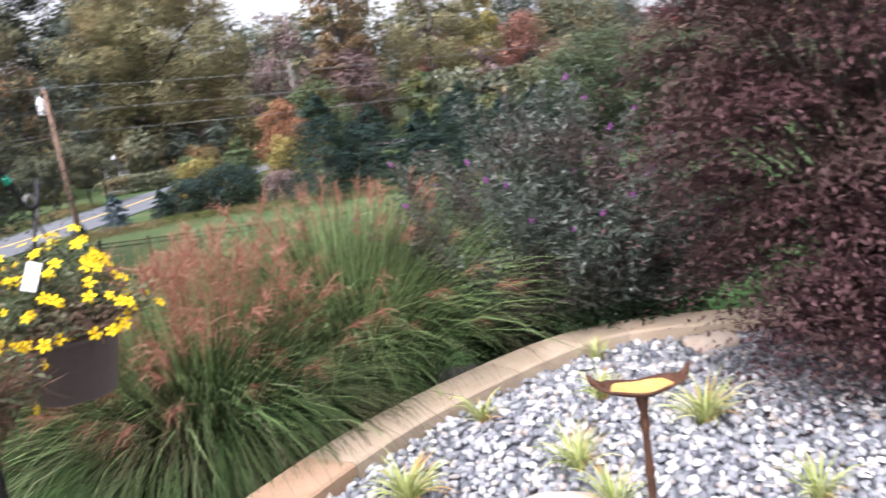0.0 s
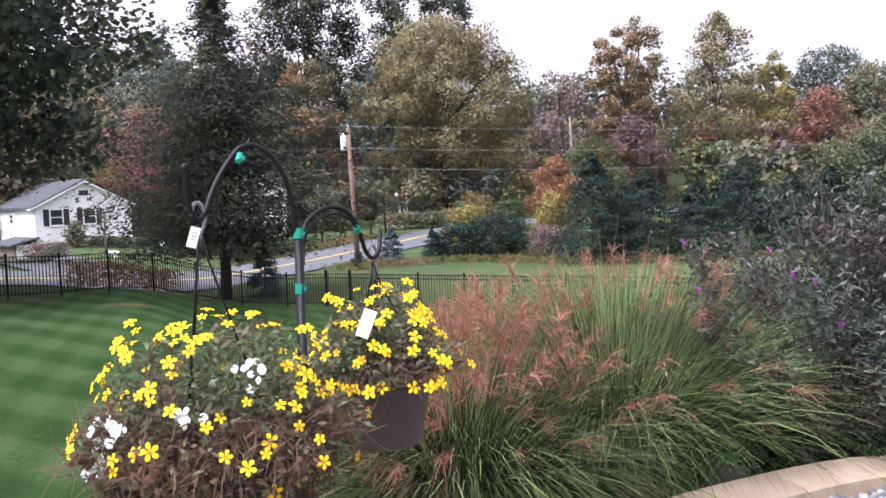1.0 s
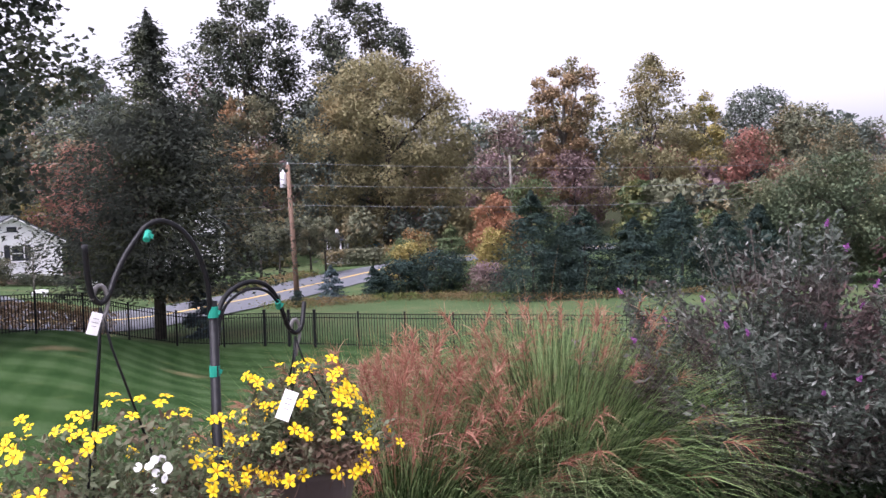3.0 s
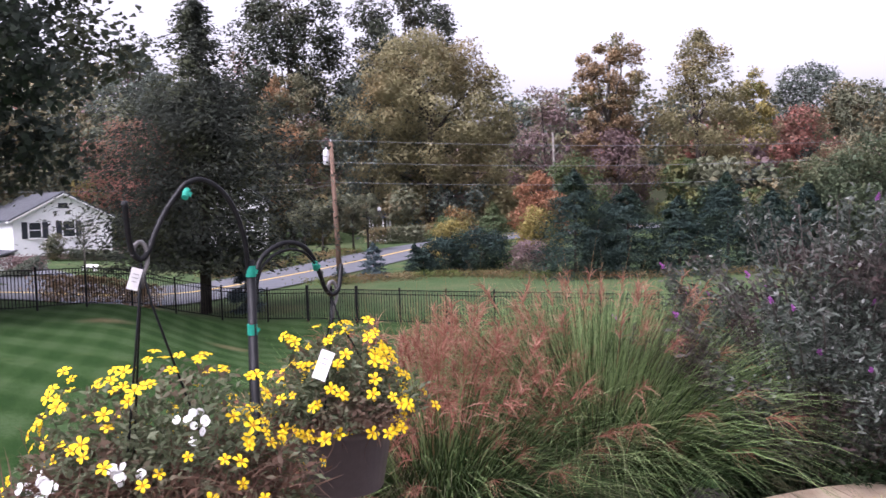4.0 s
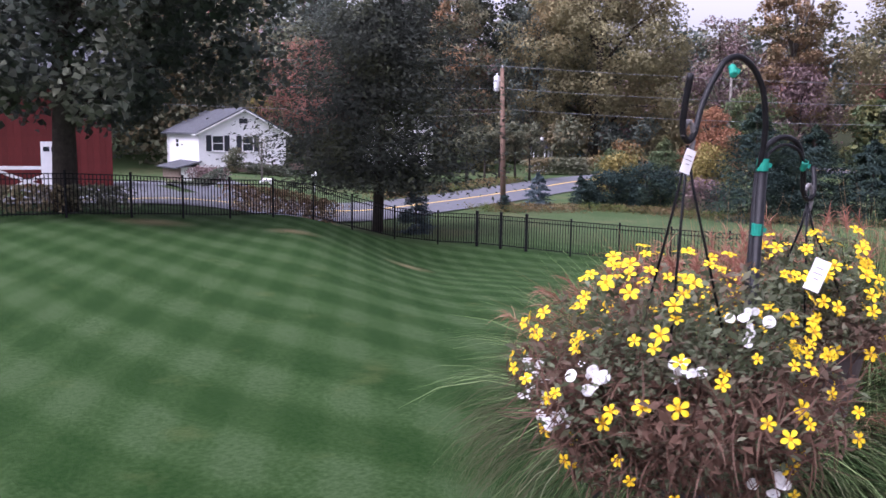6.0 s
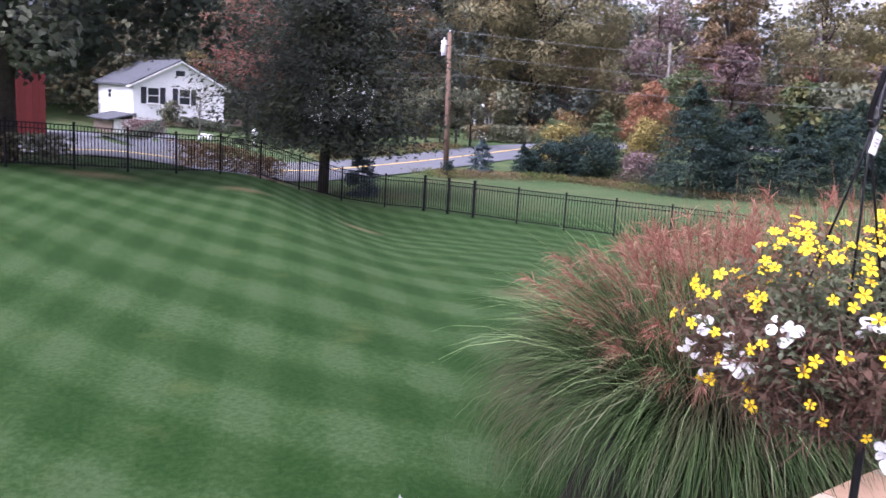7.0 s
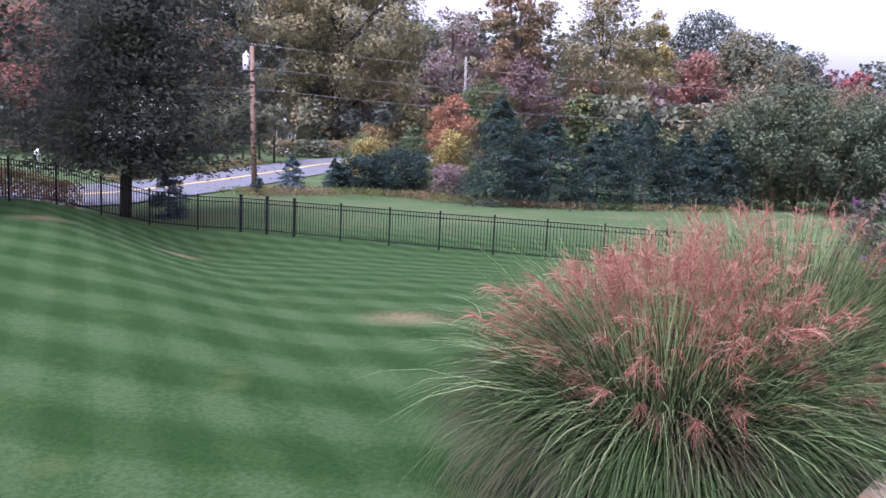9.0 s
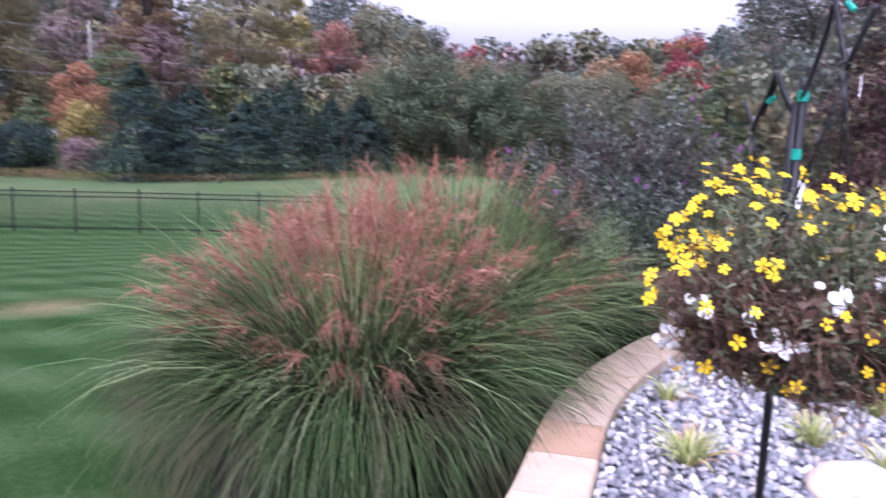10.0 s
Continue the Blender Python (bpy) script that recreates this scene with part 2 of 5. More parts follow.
DARK_WOOD = foliage("dark_leaves", [G(0, 0.076, 0.098, 0.085), G(.5, 0.121, 0.152, 0.127), G(1, 0.189, 0.217, 0.174)], (0.178, 0.189, 0.116), 0.1, haze=0.1)
PINE_DARK = foliage("pine_needles", [G(0, 0.040, 0.050, 0.042), G(.5, 0.064, 0.075, 0.063), G(1, 0.106, 0.116, 0.091)], (0.088, 0.099, 0.057), 0.5)
FIR_BLUE = foliage("fir_needles", [G(0, 0.018, 0.036, 0.032), G(.5, 0.035, 0.060, 0.054), G(1, 0.068, 0.103, 0.089)], (0.049, 0.076, 0.049), 0.7)
SPRUCE_BLUE = foliage("blue_spruce_needles", [G(0, .06, .09, .1), G(.5, .1, .14, .155), G(1, .15, .2, .22)])
GREEN_BRIGHT = foliage("fresh_leaves", [G(0, 0.071, 0.107, 0.048), G(.5, 0.109, 0.155, 0.072), G(1, 0.159, 0.203, 0.102)], (0.163, 0.163, 0.060), 0.5, haze=0.08)
ORANGE = foliage("orange_leaves", [G(0, .27, .13, .08), G(.5, .37, .18, .11), G(1, .43, .24, .14)], (.28, .22, .1), 0.3)
RED_BROWN = foliage("russet_leaves", [G(0, 0.224, 0.112, 0.095), G(.5, 0.346, 0.161, 0.133), G(1, 0.467, 0.229, 0.180)], (0.208, 0.173, 0.103), 0.2)
CRIMSON = foliage("crimson_leaves", [G(0, .22, .045, .06), G(.5, .34, .08, .1), G(1, .44, .13, .14)], (.32, .16, .07), 0.3)
YELLOW_LEAF = foliage("yellow_leaves", [G(0, 0.235, 0.197, 0.069), G(.5, 0.345, 0.284, 0.103), G(1, 0.442, 0.366, 0.138)], (0.166, 0.179, 0.069), 0.3)
RUST_PINE = foliage("rusty_pine_needles", [G(0, 0.228, 0.159, 0.098), G(.5, 0.326, 0.231, 0.135), G(1, 0.440, 0.303, 0.179)], (0.188, 0.188, 0.098), 0.15)
MAUVE_WOOD = foliage("mauve_brown_leaves", [G(0, 0.174, 0.123, 0.122), G(.5, 0.248, 0.175, 0.175), G(1, 0.330, 0.235, 0.228)], (0.191, 0.183, 0.113), 0.15)
MAPLE_RED = foliage("japanese_maple_leaves", [G(0, .042, .02, .024), G(.45, .076, .036, .04), G(.8, .125, .064, .068), G(1, .18, .108, .108)], (.105, .066, .058), 1.6, 0.3, spread=0.75)
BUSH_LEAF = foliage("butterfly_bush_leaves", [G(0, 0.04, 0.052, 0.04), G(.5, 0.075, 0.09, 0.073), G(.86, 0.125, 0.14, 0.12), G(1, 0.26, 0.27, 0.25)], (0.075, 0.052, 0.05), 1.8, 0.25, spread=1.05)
# the bush's low leaves, with the shade beneath it painted into their colour
BUSH_SHADED = foliage("bush_low_leaves_shaded", [G(0, 0.020, 0.035, 0.021), G(.5, 0.035, 0.059, 0.031), G(1, 0.063, 0.098, 0.043)])
PURPLE = foliage("purple_florets", [G(0, .3, .09, .32), G(.6, .45, .14, .45), G(1, .5, .2, .52)])
BLADE = foliage("grass_blades", [G(0, 0.017, 0.034, 0.011), G(.5, 0.034, 0.063, 0.020), G(.85, 0.074, 0.114, 0.041), G(1, 0.184, 0.193, 0.114)], (0.066, 0.064, 0.034), 1.5, 0.3, spread=1)
BLADE_LIGHT = foliage("pale_blades", [G(0, 0.121, 0.203, 0.068), G(.6, 0.203, 0.311, 0.115), G(1, 0.378, 0.446, 0.230)], None, 1, 0.3)
PLUME = foliage("plume_strands", [G(0, .19, .075, .05), G(.4, .29, .125, .09), G(.8, .39, .19, .14), G(1, .48, .28, .21)], None, 1, 0.35, spread=1)
PLUME_STEM = foliage("plume_stems", [G(0, .16, .1, .05), G(1, .3, .2, .11)])
STRAP = foliage("striped_strap_leaves", [G(0, .2, .25, .07), G(.5, .38, .42, .16), G(1, .58, .56, .3)], (.42, .24, .1), 5.0, 0.3, spread=1)
BASKET_LEAF = foliage("basket_leaves", [G(0, .06, .075, .04), G(.5, .105, .125, .07), G(1, .18, .2, .13)], (.13, .09, .065), 9, spread=1)
DRY_LEAF = foliage("withered_stems", [G(0, .05, .028, .022), G(.5, .11, .062, .045), G(1, .2, .125, .085)])
YELLOW_PETAL = foliage("yellow_petals", [G(0, .7, .43, .005), G(.5, .82, .56, .01), G(1, .86, .64, .03)], None, 1, 0.15)
GOLD = foliage("flower_centre", [G(0, .5, .24, .01), G(1, .6, .32, .02)])
WHITE_PETAL = foliage("white_petals", [G(0, .72, .71, .7), G(1, .85, .85, .84)], None, 1, 0.15)
LOW_PLANT = foliage("silvery_leaves", [G(0, .3, .27, .32), G(1, .45, .41, .46)])
MEADOW_GRASS = foliage("dry_meadow_grass", [G(0, .11, .085, .045), G(.5, .17, .125, .065), G(1, .23, .17, .09)], (.1, .13, .04), .4)


# ---- builders ----
rng = np.random.default_rng(7)


def mesh_of(name, verts, faces, mats, smooth=False):
    me = bpy.data.meshes.new(name)
    me.from_pydata([tuple(v) for v in verts], [], faces)
    for m in mats if isinstance(mats, (list, tuple)) else [mats]:
        me.materials.append(m)
    if smooth:
        me.polygons.foreach_set("use_smooth", [True] * len(me.polygons))
    me.update()
    return me


def quads_mesh(name, v, mat, normals=None):
    """v: (n, 4, 3) corners of n free quads. normals: the lie of the leaf mass at each, for soft shading of whole sprays."""
    n = len(v)
    if normals is not None:
        turned = (np.cross(v[:, 1] - v[:, 0], v[:, 3] - v[:, 0]) * normals).sum(1) < 0
        v = np.where(turned[:, None, None], v[:, ::-1], v)
    me = bpy.data.meshes.new(name)
    me.vertices.add(4 * n)
    me.vertices.foreach_set("co", np.ascontiguousarray(v, dtype=np.float32).ravel())
    me.loops.add(4 * n)
    me.loops.foreach_set("vertex_index", np.arange(4 * n, dtype=np.int32))
    me.polygons.add(n)
    me.polygons.foreach_set("loop_start", np.arange(0, 4 * n, 4, dtype=np.int32))
    me.polygons.foreach_set("loop_total", np.full(n, 4, dtype=np.int32))
    me.materials.append(mat)
    if normals is not None:
        at = me.attributes.new("custom_normal", "FLOAT_VECTOR", "POINT")
        at.data.foreach_set("vector", np.repeat(normals, 4, 0).astype(np.float32).ravel())
    me.update(calc_edges=True)
    return me


def strips_mesh(name, left, right, mat):
    """left, right: (n, k, 3) edges of n free strips of k - 1 quads each."""
    n, k = left.shape[:2]
    v = np.stack([left, right], 2).reshape(-1, 3)
    base = (np.arange(n) * k * 2)[:, None] + (np.arange(k - 1) * 2)[None, :]
    f = np.stack([base, base + 1, base + 3, base + 2], -1).reshape(-1, 4)
    me = bpy.data.meshes.new(name)
    me.vertices.add(len(v))
    me.vertices.foreach_set("co", np.ascontiguousarray(v, dtype=np.float32).ravel())
    me.loops.add(f.size)
    me.loops.foreach_set("vertex_index", np.ascontiguousarray(f, dtype=np.int32).ravel())
    me.polygons.add(len(f))
    me.polygons.foreach_set("loop_start", np.arange(0, f.size, 4, dtype=np.int32))
    me.polygons.foreach_set("loop_total", np.full(len(f), 4, dtype=np.int32))
    me.materials.append(mat)
    me.update(calc_edges=True)
    return me


def thing(name, at, label, category, group="", kind=""):
    ob = new(name)
    ob.empty_display_size = 0.1
    ob.location = at
    return tagged(ob, label, category, group, kind)


def part(name, me, parent, label="", at=(0, 0, 0), turn=(0, 0, 0), size=1.0, kind=""):
    ob = new(name, me)
    ob.parent = parent
    ob.location = at
    ob.rotation_euler = [radians(a) for a in turn]
    ob.scale = (size, size, size) if isinstance(size, (int, float)) else size
    return tagged(ob, label, kind=kind)


def box(name, size, mat, bevel=0.0, centre=(0, 0, 0)):
    bm = bmesh.new()
    bmesh.ops.create_cube(bm, size=1, matrix=Matrix.Translation(centre) @ Matrix.Diagonal((*size, 1)))
    if bevel:
        bmesh.ops.bevel(bm, geom=bm.edges[:], offset=bevel, segments=1, affect="EDGES", profile=0.5)
    me = bpy.data.meshes.new(name)
    bm.to_mesh(me)
    bm.free()
    me.materials.append(mat)
    return me


def join(meshes, name):
    """One mesh out of several, each with its pose: [(mesh, matrix)]."""
    bm = bmesh.new()
    mats = []
    for me, m in meshes:
        start = len(bm.verts)
        first = len(bm.faces)
        bm.from_mesh(me)
        bm.verts.ensure_lookup_table()
        bm.faces.ensure_lookup_table()
        bmesh.ops.transform(bm, matrix=m, verts=bm.verts[start:])
        for mat in me.materials:
            if mat not in mats:
                mats.append(mat)
        for f in bm.faces[first:]:
            f.material_index = mats.index(me.materials[f.material_index])
    out = bpy.data.meshes.new(name)
    bm.to_mesh(out)
    bm.free()
    for mat in mats:
        out.materials.append(mat)
    return out


def tube_data(points, radii, sides=7):
    pts = [Vector(p) for p in points]
    verts, faces = [], []
    side = Vector((1, 0, 0))
    for i, p in enumerate(pts):
        d = (pts[min(i + 1, len(pts) - 1)] - pts[max(i - 1, 0)]).normalized()
        side = side - d * side.dot(d)
        if side.length < 1e-3:
            side = d.orthogonal()
        side.normalize()
        up = d.cross(side)
        for k in range(sides):
            a = 2 * math.pi * k / sides
            verts.append(p + (side * math.cos(a) + up * math.sin(a)) * radii[i])
    for i in range(len(pts) - 1):
        for k in range(sides):
            a, b = i * sides + k, i * sides + (k + 1) % sides
            faces.append((a, b, b + sides, a + sides))
    faces.append(tuple(range(sides))[::-1])
    faces.append(tuple(range((len(pts) - 1) * sides, len(pts) * sides)))
    return verts, faces


def tubes(name, runs, mat, sides=7):
    """One mesh out of several tubes: [(points, radii)]."""
    V, F = [], []
    for points, radii in runs:
        if isinstance(radii, (int, float)):
            radii = [radii] * len(points)
        v, f = tube_data(points, radii, sides)
        F += [tuple(i + len(V) for i in q) for q in f]
        V += v
    return mesh_of(name, V, F, mat, True)


def lathe(name, profile, mat, sides=24):
    V, F = [], []
    for r, z in profile:
        for k in range(sides):
            a = 2 * math.pi * k / sides
            V.append((r * math.cos(a), r * math.sin(a), z))
    for i in range(len(profile) - 1):
        for k in range(sides):
            a, b = i * sides + k, i * sides + (k + 1) % sides
            F.append((a, b, b + sides, a + sides))
    F.append(tuple(range(sides))[::-1])
    return mesh_of(name, V, F, mat, True)


def unit(v):
    return v / np.maximum(np.linalg.norm(v, axis=-1, keepdims=True), 1e-9)


def leaf_quads(at, length, width, flat=0.35, out=None, droop=0.0, r=rng):
    """Diamond leaves at the points: each with its own lie, bent a little along its rib."""
    n = len(at)
    axis = r.normal(size=(n, 3))
    axis[:, 2] *= 0.6
    if out is not None:
        axis = axis * 0.7 + out
    axis[:, 2] -= droop
    axis = unit(axis)
    up = r.normal(size=(n, 3)) * (1 - flat) + np.array([0, 0, 1.0]) * flat * 2
    side = unit(np.cross(axis, up))
    nrm = np.cross(side, axis)
    size = r.uniform(0.6, 1.35, (n, 1))
    L, W = length * size, width * size
    a = at - axis * L * 0.5
    c = at + axis * L * 0.5
    lift = nrm * W * 0.25
    return np.stack([a, at + side * W * 0.5 + lift, c, at - side * W * 0.5 + lift], 1)


def smooth(a, b, x):
    t = np.clip((np.asarray(x, float) - a) / (b - a), 0, 1)
    return t * t * (3 - 2 * t)


# ---- the lie of the land ----
def height(x, y):
    """The ground outside the terrace: lawn falling to the fence, a flat valley, wooded hills behind."""
    x, y = np.asarray(x, float), np.asarray(y, float)
    r = np.hypot(x, y)
    az = np.degrees(np.arctan2(-x, np.maximum(y, -1e9)))
    az = np.where(az < -90, -90, az)
    edge = -2.4 + 1.36 * smooth(30, 42, az) + 0.3 * smooth(42, 56, az) + 0.3 * smooth(-2, -25, az)
    lawn = -0.62 + (edge + 0.62) * (0.45 * smooth(2, 27, r) + 0.55 * smooth(10, 28, r))
    valley = -2.4 + 1.3 * smooth(34, 50, az)
    k = smooth(28, 36, r)
    valley = valley - 1.15 * smooth(44.5, 47, az) * (1 - smooth(52, 56, az)) * smooth(46, 54, r) * (1 - smooth(76, 88, r))
    z = lawn * (1 - k) + valley * k
    z = z + 0.0006 * np.clip(r - 55, 0, 170) ** 2 + 0.03 * np.clip(r - 225, 0, 400)
    return z + 0.05 * np.sin(x * 0.21) * np.sin(y * 0.17) * smooth(6, 12, r)


def hz(x, y):
    return float(height(x, y))


def grid_mesh(name, rs, angs, mat):
    """A ground sheet in rings round the terrace."""
    R, A = np.meshgrid(rs, angs, indexing="ij")
    X, Y = -R * np.sin(A), R * np.cos(A)
    V = np.stack([X, Y, height(X, Y)], -1).reshape(-1, 3)
    k = len(angs)
    F = [(i * k + j, (i + 1) * k + j, (i + 1) * k + (j + 1) % k, i * k + (j + 1) % k) for i in range(len(rs) - 1) for j in range(k)]
    F.append(tuple(range(k))[::-1])
    return mesh_of(name, V, F, mat, True)


LAWN = lawn_material()
ground = new("ground", grid_mesh("ground", [0.5, 1.5, 2.5, 3.5, 4.5, 5.5, 7, 8.5, 10, 12, 14, 16, 18, 20, 22, 24, 26, 27, 28, 29, 30, 31, 32, 33, *range(34, 110, 2), 115, 130, 150, 170, 200, 250, 320, 420, 600, 900, 1500, 3000],
                                   np.radians(np.arange(-180, 180, 1.25)), LAWN))
tagged(ground, "striped mown green lawn running out to meadow", "lawn", kind="structure")


def ribbon(name, points, half, mat, lift, label, category):
    pts = [Vector((x, y, 0)) for x, y in points]
    V, F = [], []
    for i, p in enumerate(pts):
        d = (pts[min(i + 1, len(pts) - 1)] - pts[max(i - 1, 0)]).normalized()
        s = Vector((-d.y, d.x, 0))
        for k in (-1, -0.5, 0, 0.5, 1):
            q = p + s * half * k
            V.append((q.x, q.y, hz(q.x, q.y) + lift))
    for i in range(len(pts) - 1):
        for k in range(4):
            a = i * 5 + k
            F.append((a, a + 5, a + 6, a + 1))
    return tagged(new(name, mesh_of(name, V, F, mat, True)), label, category, kind="structure")


def curve_points(keys, n):
    """A smooth run through a few key places."""
    k = np.array(keys, float)
    t = np.linspace(0, len(k) - 1.001, n)
    i = t.astype(int)
    u = (t - i)[:, None]
    p = lambda j: k[np.clip(j, 0, len(k) - 1)]
    a, b, c, d = p(i - 1), p(i), p(i + 1), p(i + 2)
    return 0.5 * (2 * b + (c - a) * u + (2 * a - 5 * b + 4 * c - d) * u ** 2 + (3 * b - a - 3 * c + d) * u ** 3)


ROAD = curve_points([(-34, 4), (-29, 18), (-26.3, 30), (-25.4, 44), (-26.5, 60), (-26, 74), (-20, 88), (-4, 99), (20, 106), (60, 112)], 90)
ribbon("road", ROAD, 3.4, ASPHALT, 0.07, "worn grey asphalt road curving through the valley", "road")
ribbon("road_line", ROAD, 0.14, YELLOW_LINE, 0.09, "faded yellow centre line on the road", "road marking")
ribbon("driveway", curve_points([(-27, 30), (-33, 33), (-38, 37), (-45, 40.5), (-52, 43)], 30), 2.6, ASPHALT, 0.08, "grey driveway leading to the white house", "driveway")
ribbon("barn_driveway", curve_points([(-27, 24), (-31, 24.5), (-35, 26), (-41, 27)], 20), 3.2, ASPHALT, 0.084, "grey driveway leading to the red barn", "driveway")

# ---- the terrace: curved retaining wall with stone caps ----
WALL = curve_points([(-6.0, -0.2), (-4.4, 0.35), (-3.1, 0.8), (-2.1, 1.25), (-1.42, 1.85), (-0.96, 2.5), (-0.53, 3.28), (-0.21, 3.76),
                     (0.24, 4.25), (0.66, 4.63), (1.02, 4.83), (1.36, 4.89), (1.8, 4.84), (2.5, 4.75), (3.6, 4.7), (5.0, 4.7)], 400)
seg = np.r_[0, np.cumsum(np.linalg.norm(np.diff(WALL, axis=0), axis=1))]
along = lambda s: np.array([np.interp(s, seg, WALL[:, 0]), np.interp(s, seg, WALL[:, 1])])
S0 = float(np.interp(0.5, [0, 1], [0, 1]) * 0 + seg[np.argmin(np.hypot(WALL[:, 0] + 0.73, WALL[:, 1] - 2.91))])


def cap_piece(s0, s1, depth, z0, z1, mat, inset=0.0):
    """One block of the wall between two joints, following its curve."""
    V, F = [], []
    n = 4
    for i in range(n):
        s = s0 + (s1 - s0) * i / (n - 1)
        p, q = along(s), along(s + 0.01)
        d = unit(q - p)
        inn = np.array([d[1], -d[0]])
        a, b = p + inn * inset, p + inn * (inset + depth)
        e = 0.012
        for w, z in ((a, z0), (a, z1 - e), (a + inn * e, z1), (b - inn * e, z1), (b, z1 - e), (b, z0)):
            V.append((w[0], w[1], z))
    for i in range(n - 1):
        for k in range(6):
            F.append((i * 6 + k, i * 6 + (k + 1) % 6, (i + 1) * 6 + (k + 1) % 6, (i + 1) * 6 + k))
    F.append(tuple(range(6))[::-1])
    F.append(tuple(range((n - 1) * 6, n * 6)))
    return mesh_of("cap", V, F, mat)


wall = tagged(new("retaining_wall"), "curved tan concrete-block retaining wall with flat caps", "retaining wall", kind="structure")
CAPS, s, k = [(S0, 0.405)], S0 + 0.405, 0
while s < seg[-1] - 0.9:
    length = (0.9, 0.46, 0.6, 0.44)[k % 4]
    CAPS.append((s, length))
    s, k = s + length, k + 1
s = S0
while s > S0 - 3.6:
    length = (0.4, 0.45, 0.38)[k % 3]
    s, k = s - length, k + 1
    CAPS.insert(0, (s, length))
for s, length in CAPS:
    brown = abs(s - S0) < 0.05
    part("cap_stone", cap_piece(s + 0.003, s + length - 0.003, 0.3, 0.0, 0.1, CAP_BROWN if brown else CAP_TAN), wall)
row = 0
for z in (-0.2, -0.4, -0.6, -0.8):
    s = CAPS[0][0] + 0.15 * (row % 2)
    while s < S0 + 5.5:
        part("wall_block", cap_piece(s + 0.003, s + 0.397, 0.26, z + 0.004, z + 0.2, WALL_BLOCK, 0.03 - 0.012 * row), wall)
        s += 0.4
    row += 1

# the terrace's fill: gravel bed, paving where the walker stands
inner = np.array([along(s) + 0.29 * unit(np.array([(along(s + .01) - along(s))[1], -(along(s + .01) - along(s))[0]])) for s in np.linspace(CAPS[0][0], seg[-1] - 0.6, 70)])
V = [(x, y, 0.01) for x, y in inner] + [(4.6, -4, 0.01), (-4.4, -4, 0.01)]
V += [(x, y, -1.2) for x, y, z in V]
nb = len(V) // 2
fill = mesh_of("gravel_base", V, [tuple(range(nb))[::-1]] + [(i, (i + 1) % nb, nb + (i + 1) % nb, nb + i) for i in range(nb)], GRAVEL)
bed_base = tagged(new("gravel_base", fill), "grey gravel ground of the raised terrace", "ground", kind="structure")
patio = tagged(new("patio", box("patio", (5.4, 4.3, 0.05), PATIO, 0.01, (0.4, -1.75, 0.035))), "plain grey terrace paving", "paving", kind="structure")
bed = mesh_of("mulch_bed", [(-2.05, 3.6, 0), (-1.0, 2.6, 0), (0.2, 4.4, 0), (2.4, 4.9, 0), (2.4, 7.0, 0), (0.0, 6.8, 0), (-1.4, 5.6, 0), (-2.1, 4.7, 0)], [tuple(range(8))], MULCH)
bmx = bmesh.new()
bmx.from_mesh(bed)
bmesh.ops.triangulate(bmx, faces=bmx.faces[:])
bmesh.ops.subdivide_edges(bmx, edges=bmx.edges[:], cuts=5, use_grid_fill=True)
for v in bmx.verts:
    v.co.z = hz(v.co.x, v.co.y) + 0.03 + 0.02 * noise.noise(v.co * 4)
bmx.to_mesh(bed)
bmx.free()
tagged(new("mulch_bed", bed), "dark mulch bed below the retaining wall", "mulch bed", kind="structure")


# ---- trees ----
def wander(p, d, length, n, bend, r):
    pts = [Vector(p)]
    d = Vector(d).normalized()
    for _ in range(n):
        d = (d + Vector(r.normal(size=3)) * bend).normalized()
        pts.append(pts[-1] + d * length / n)
    return pts


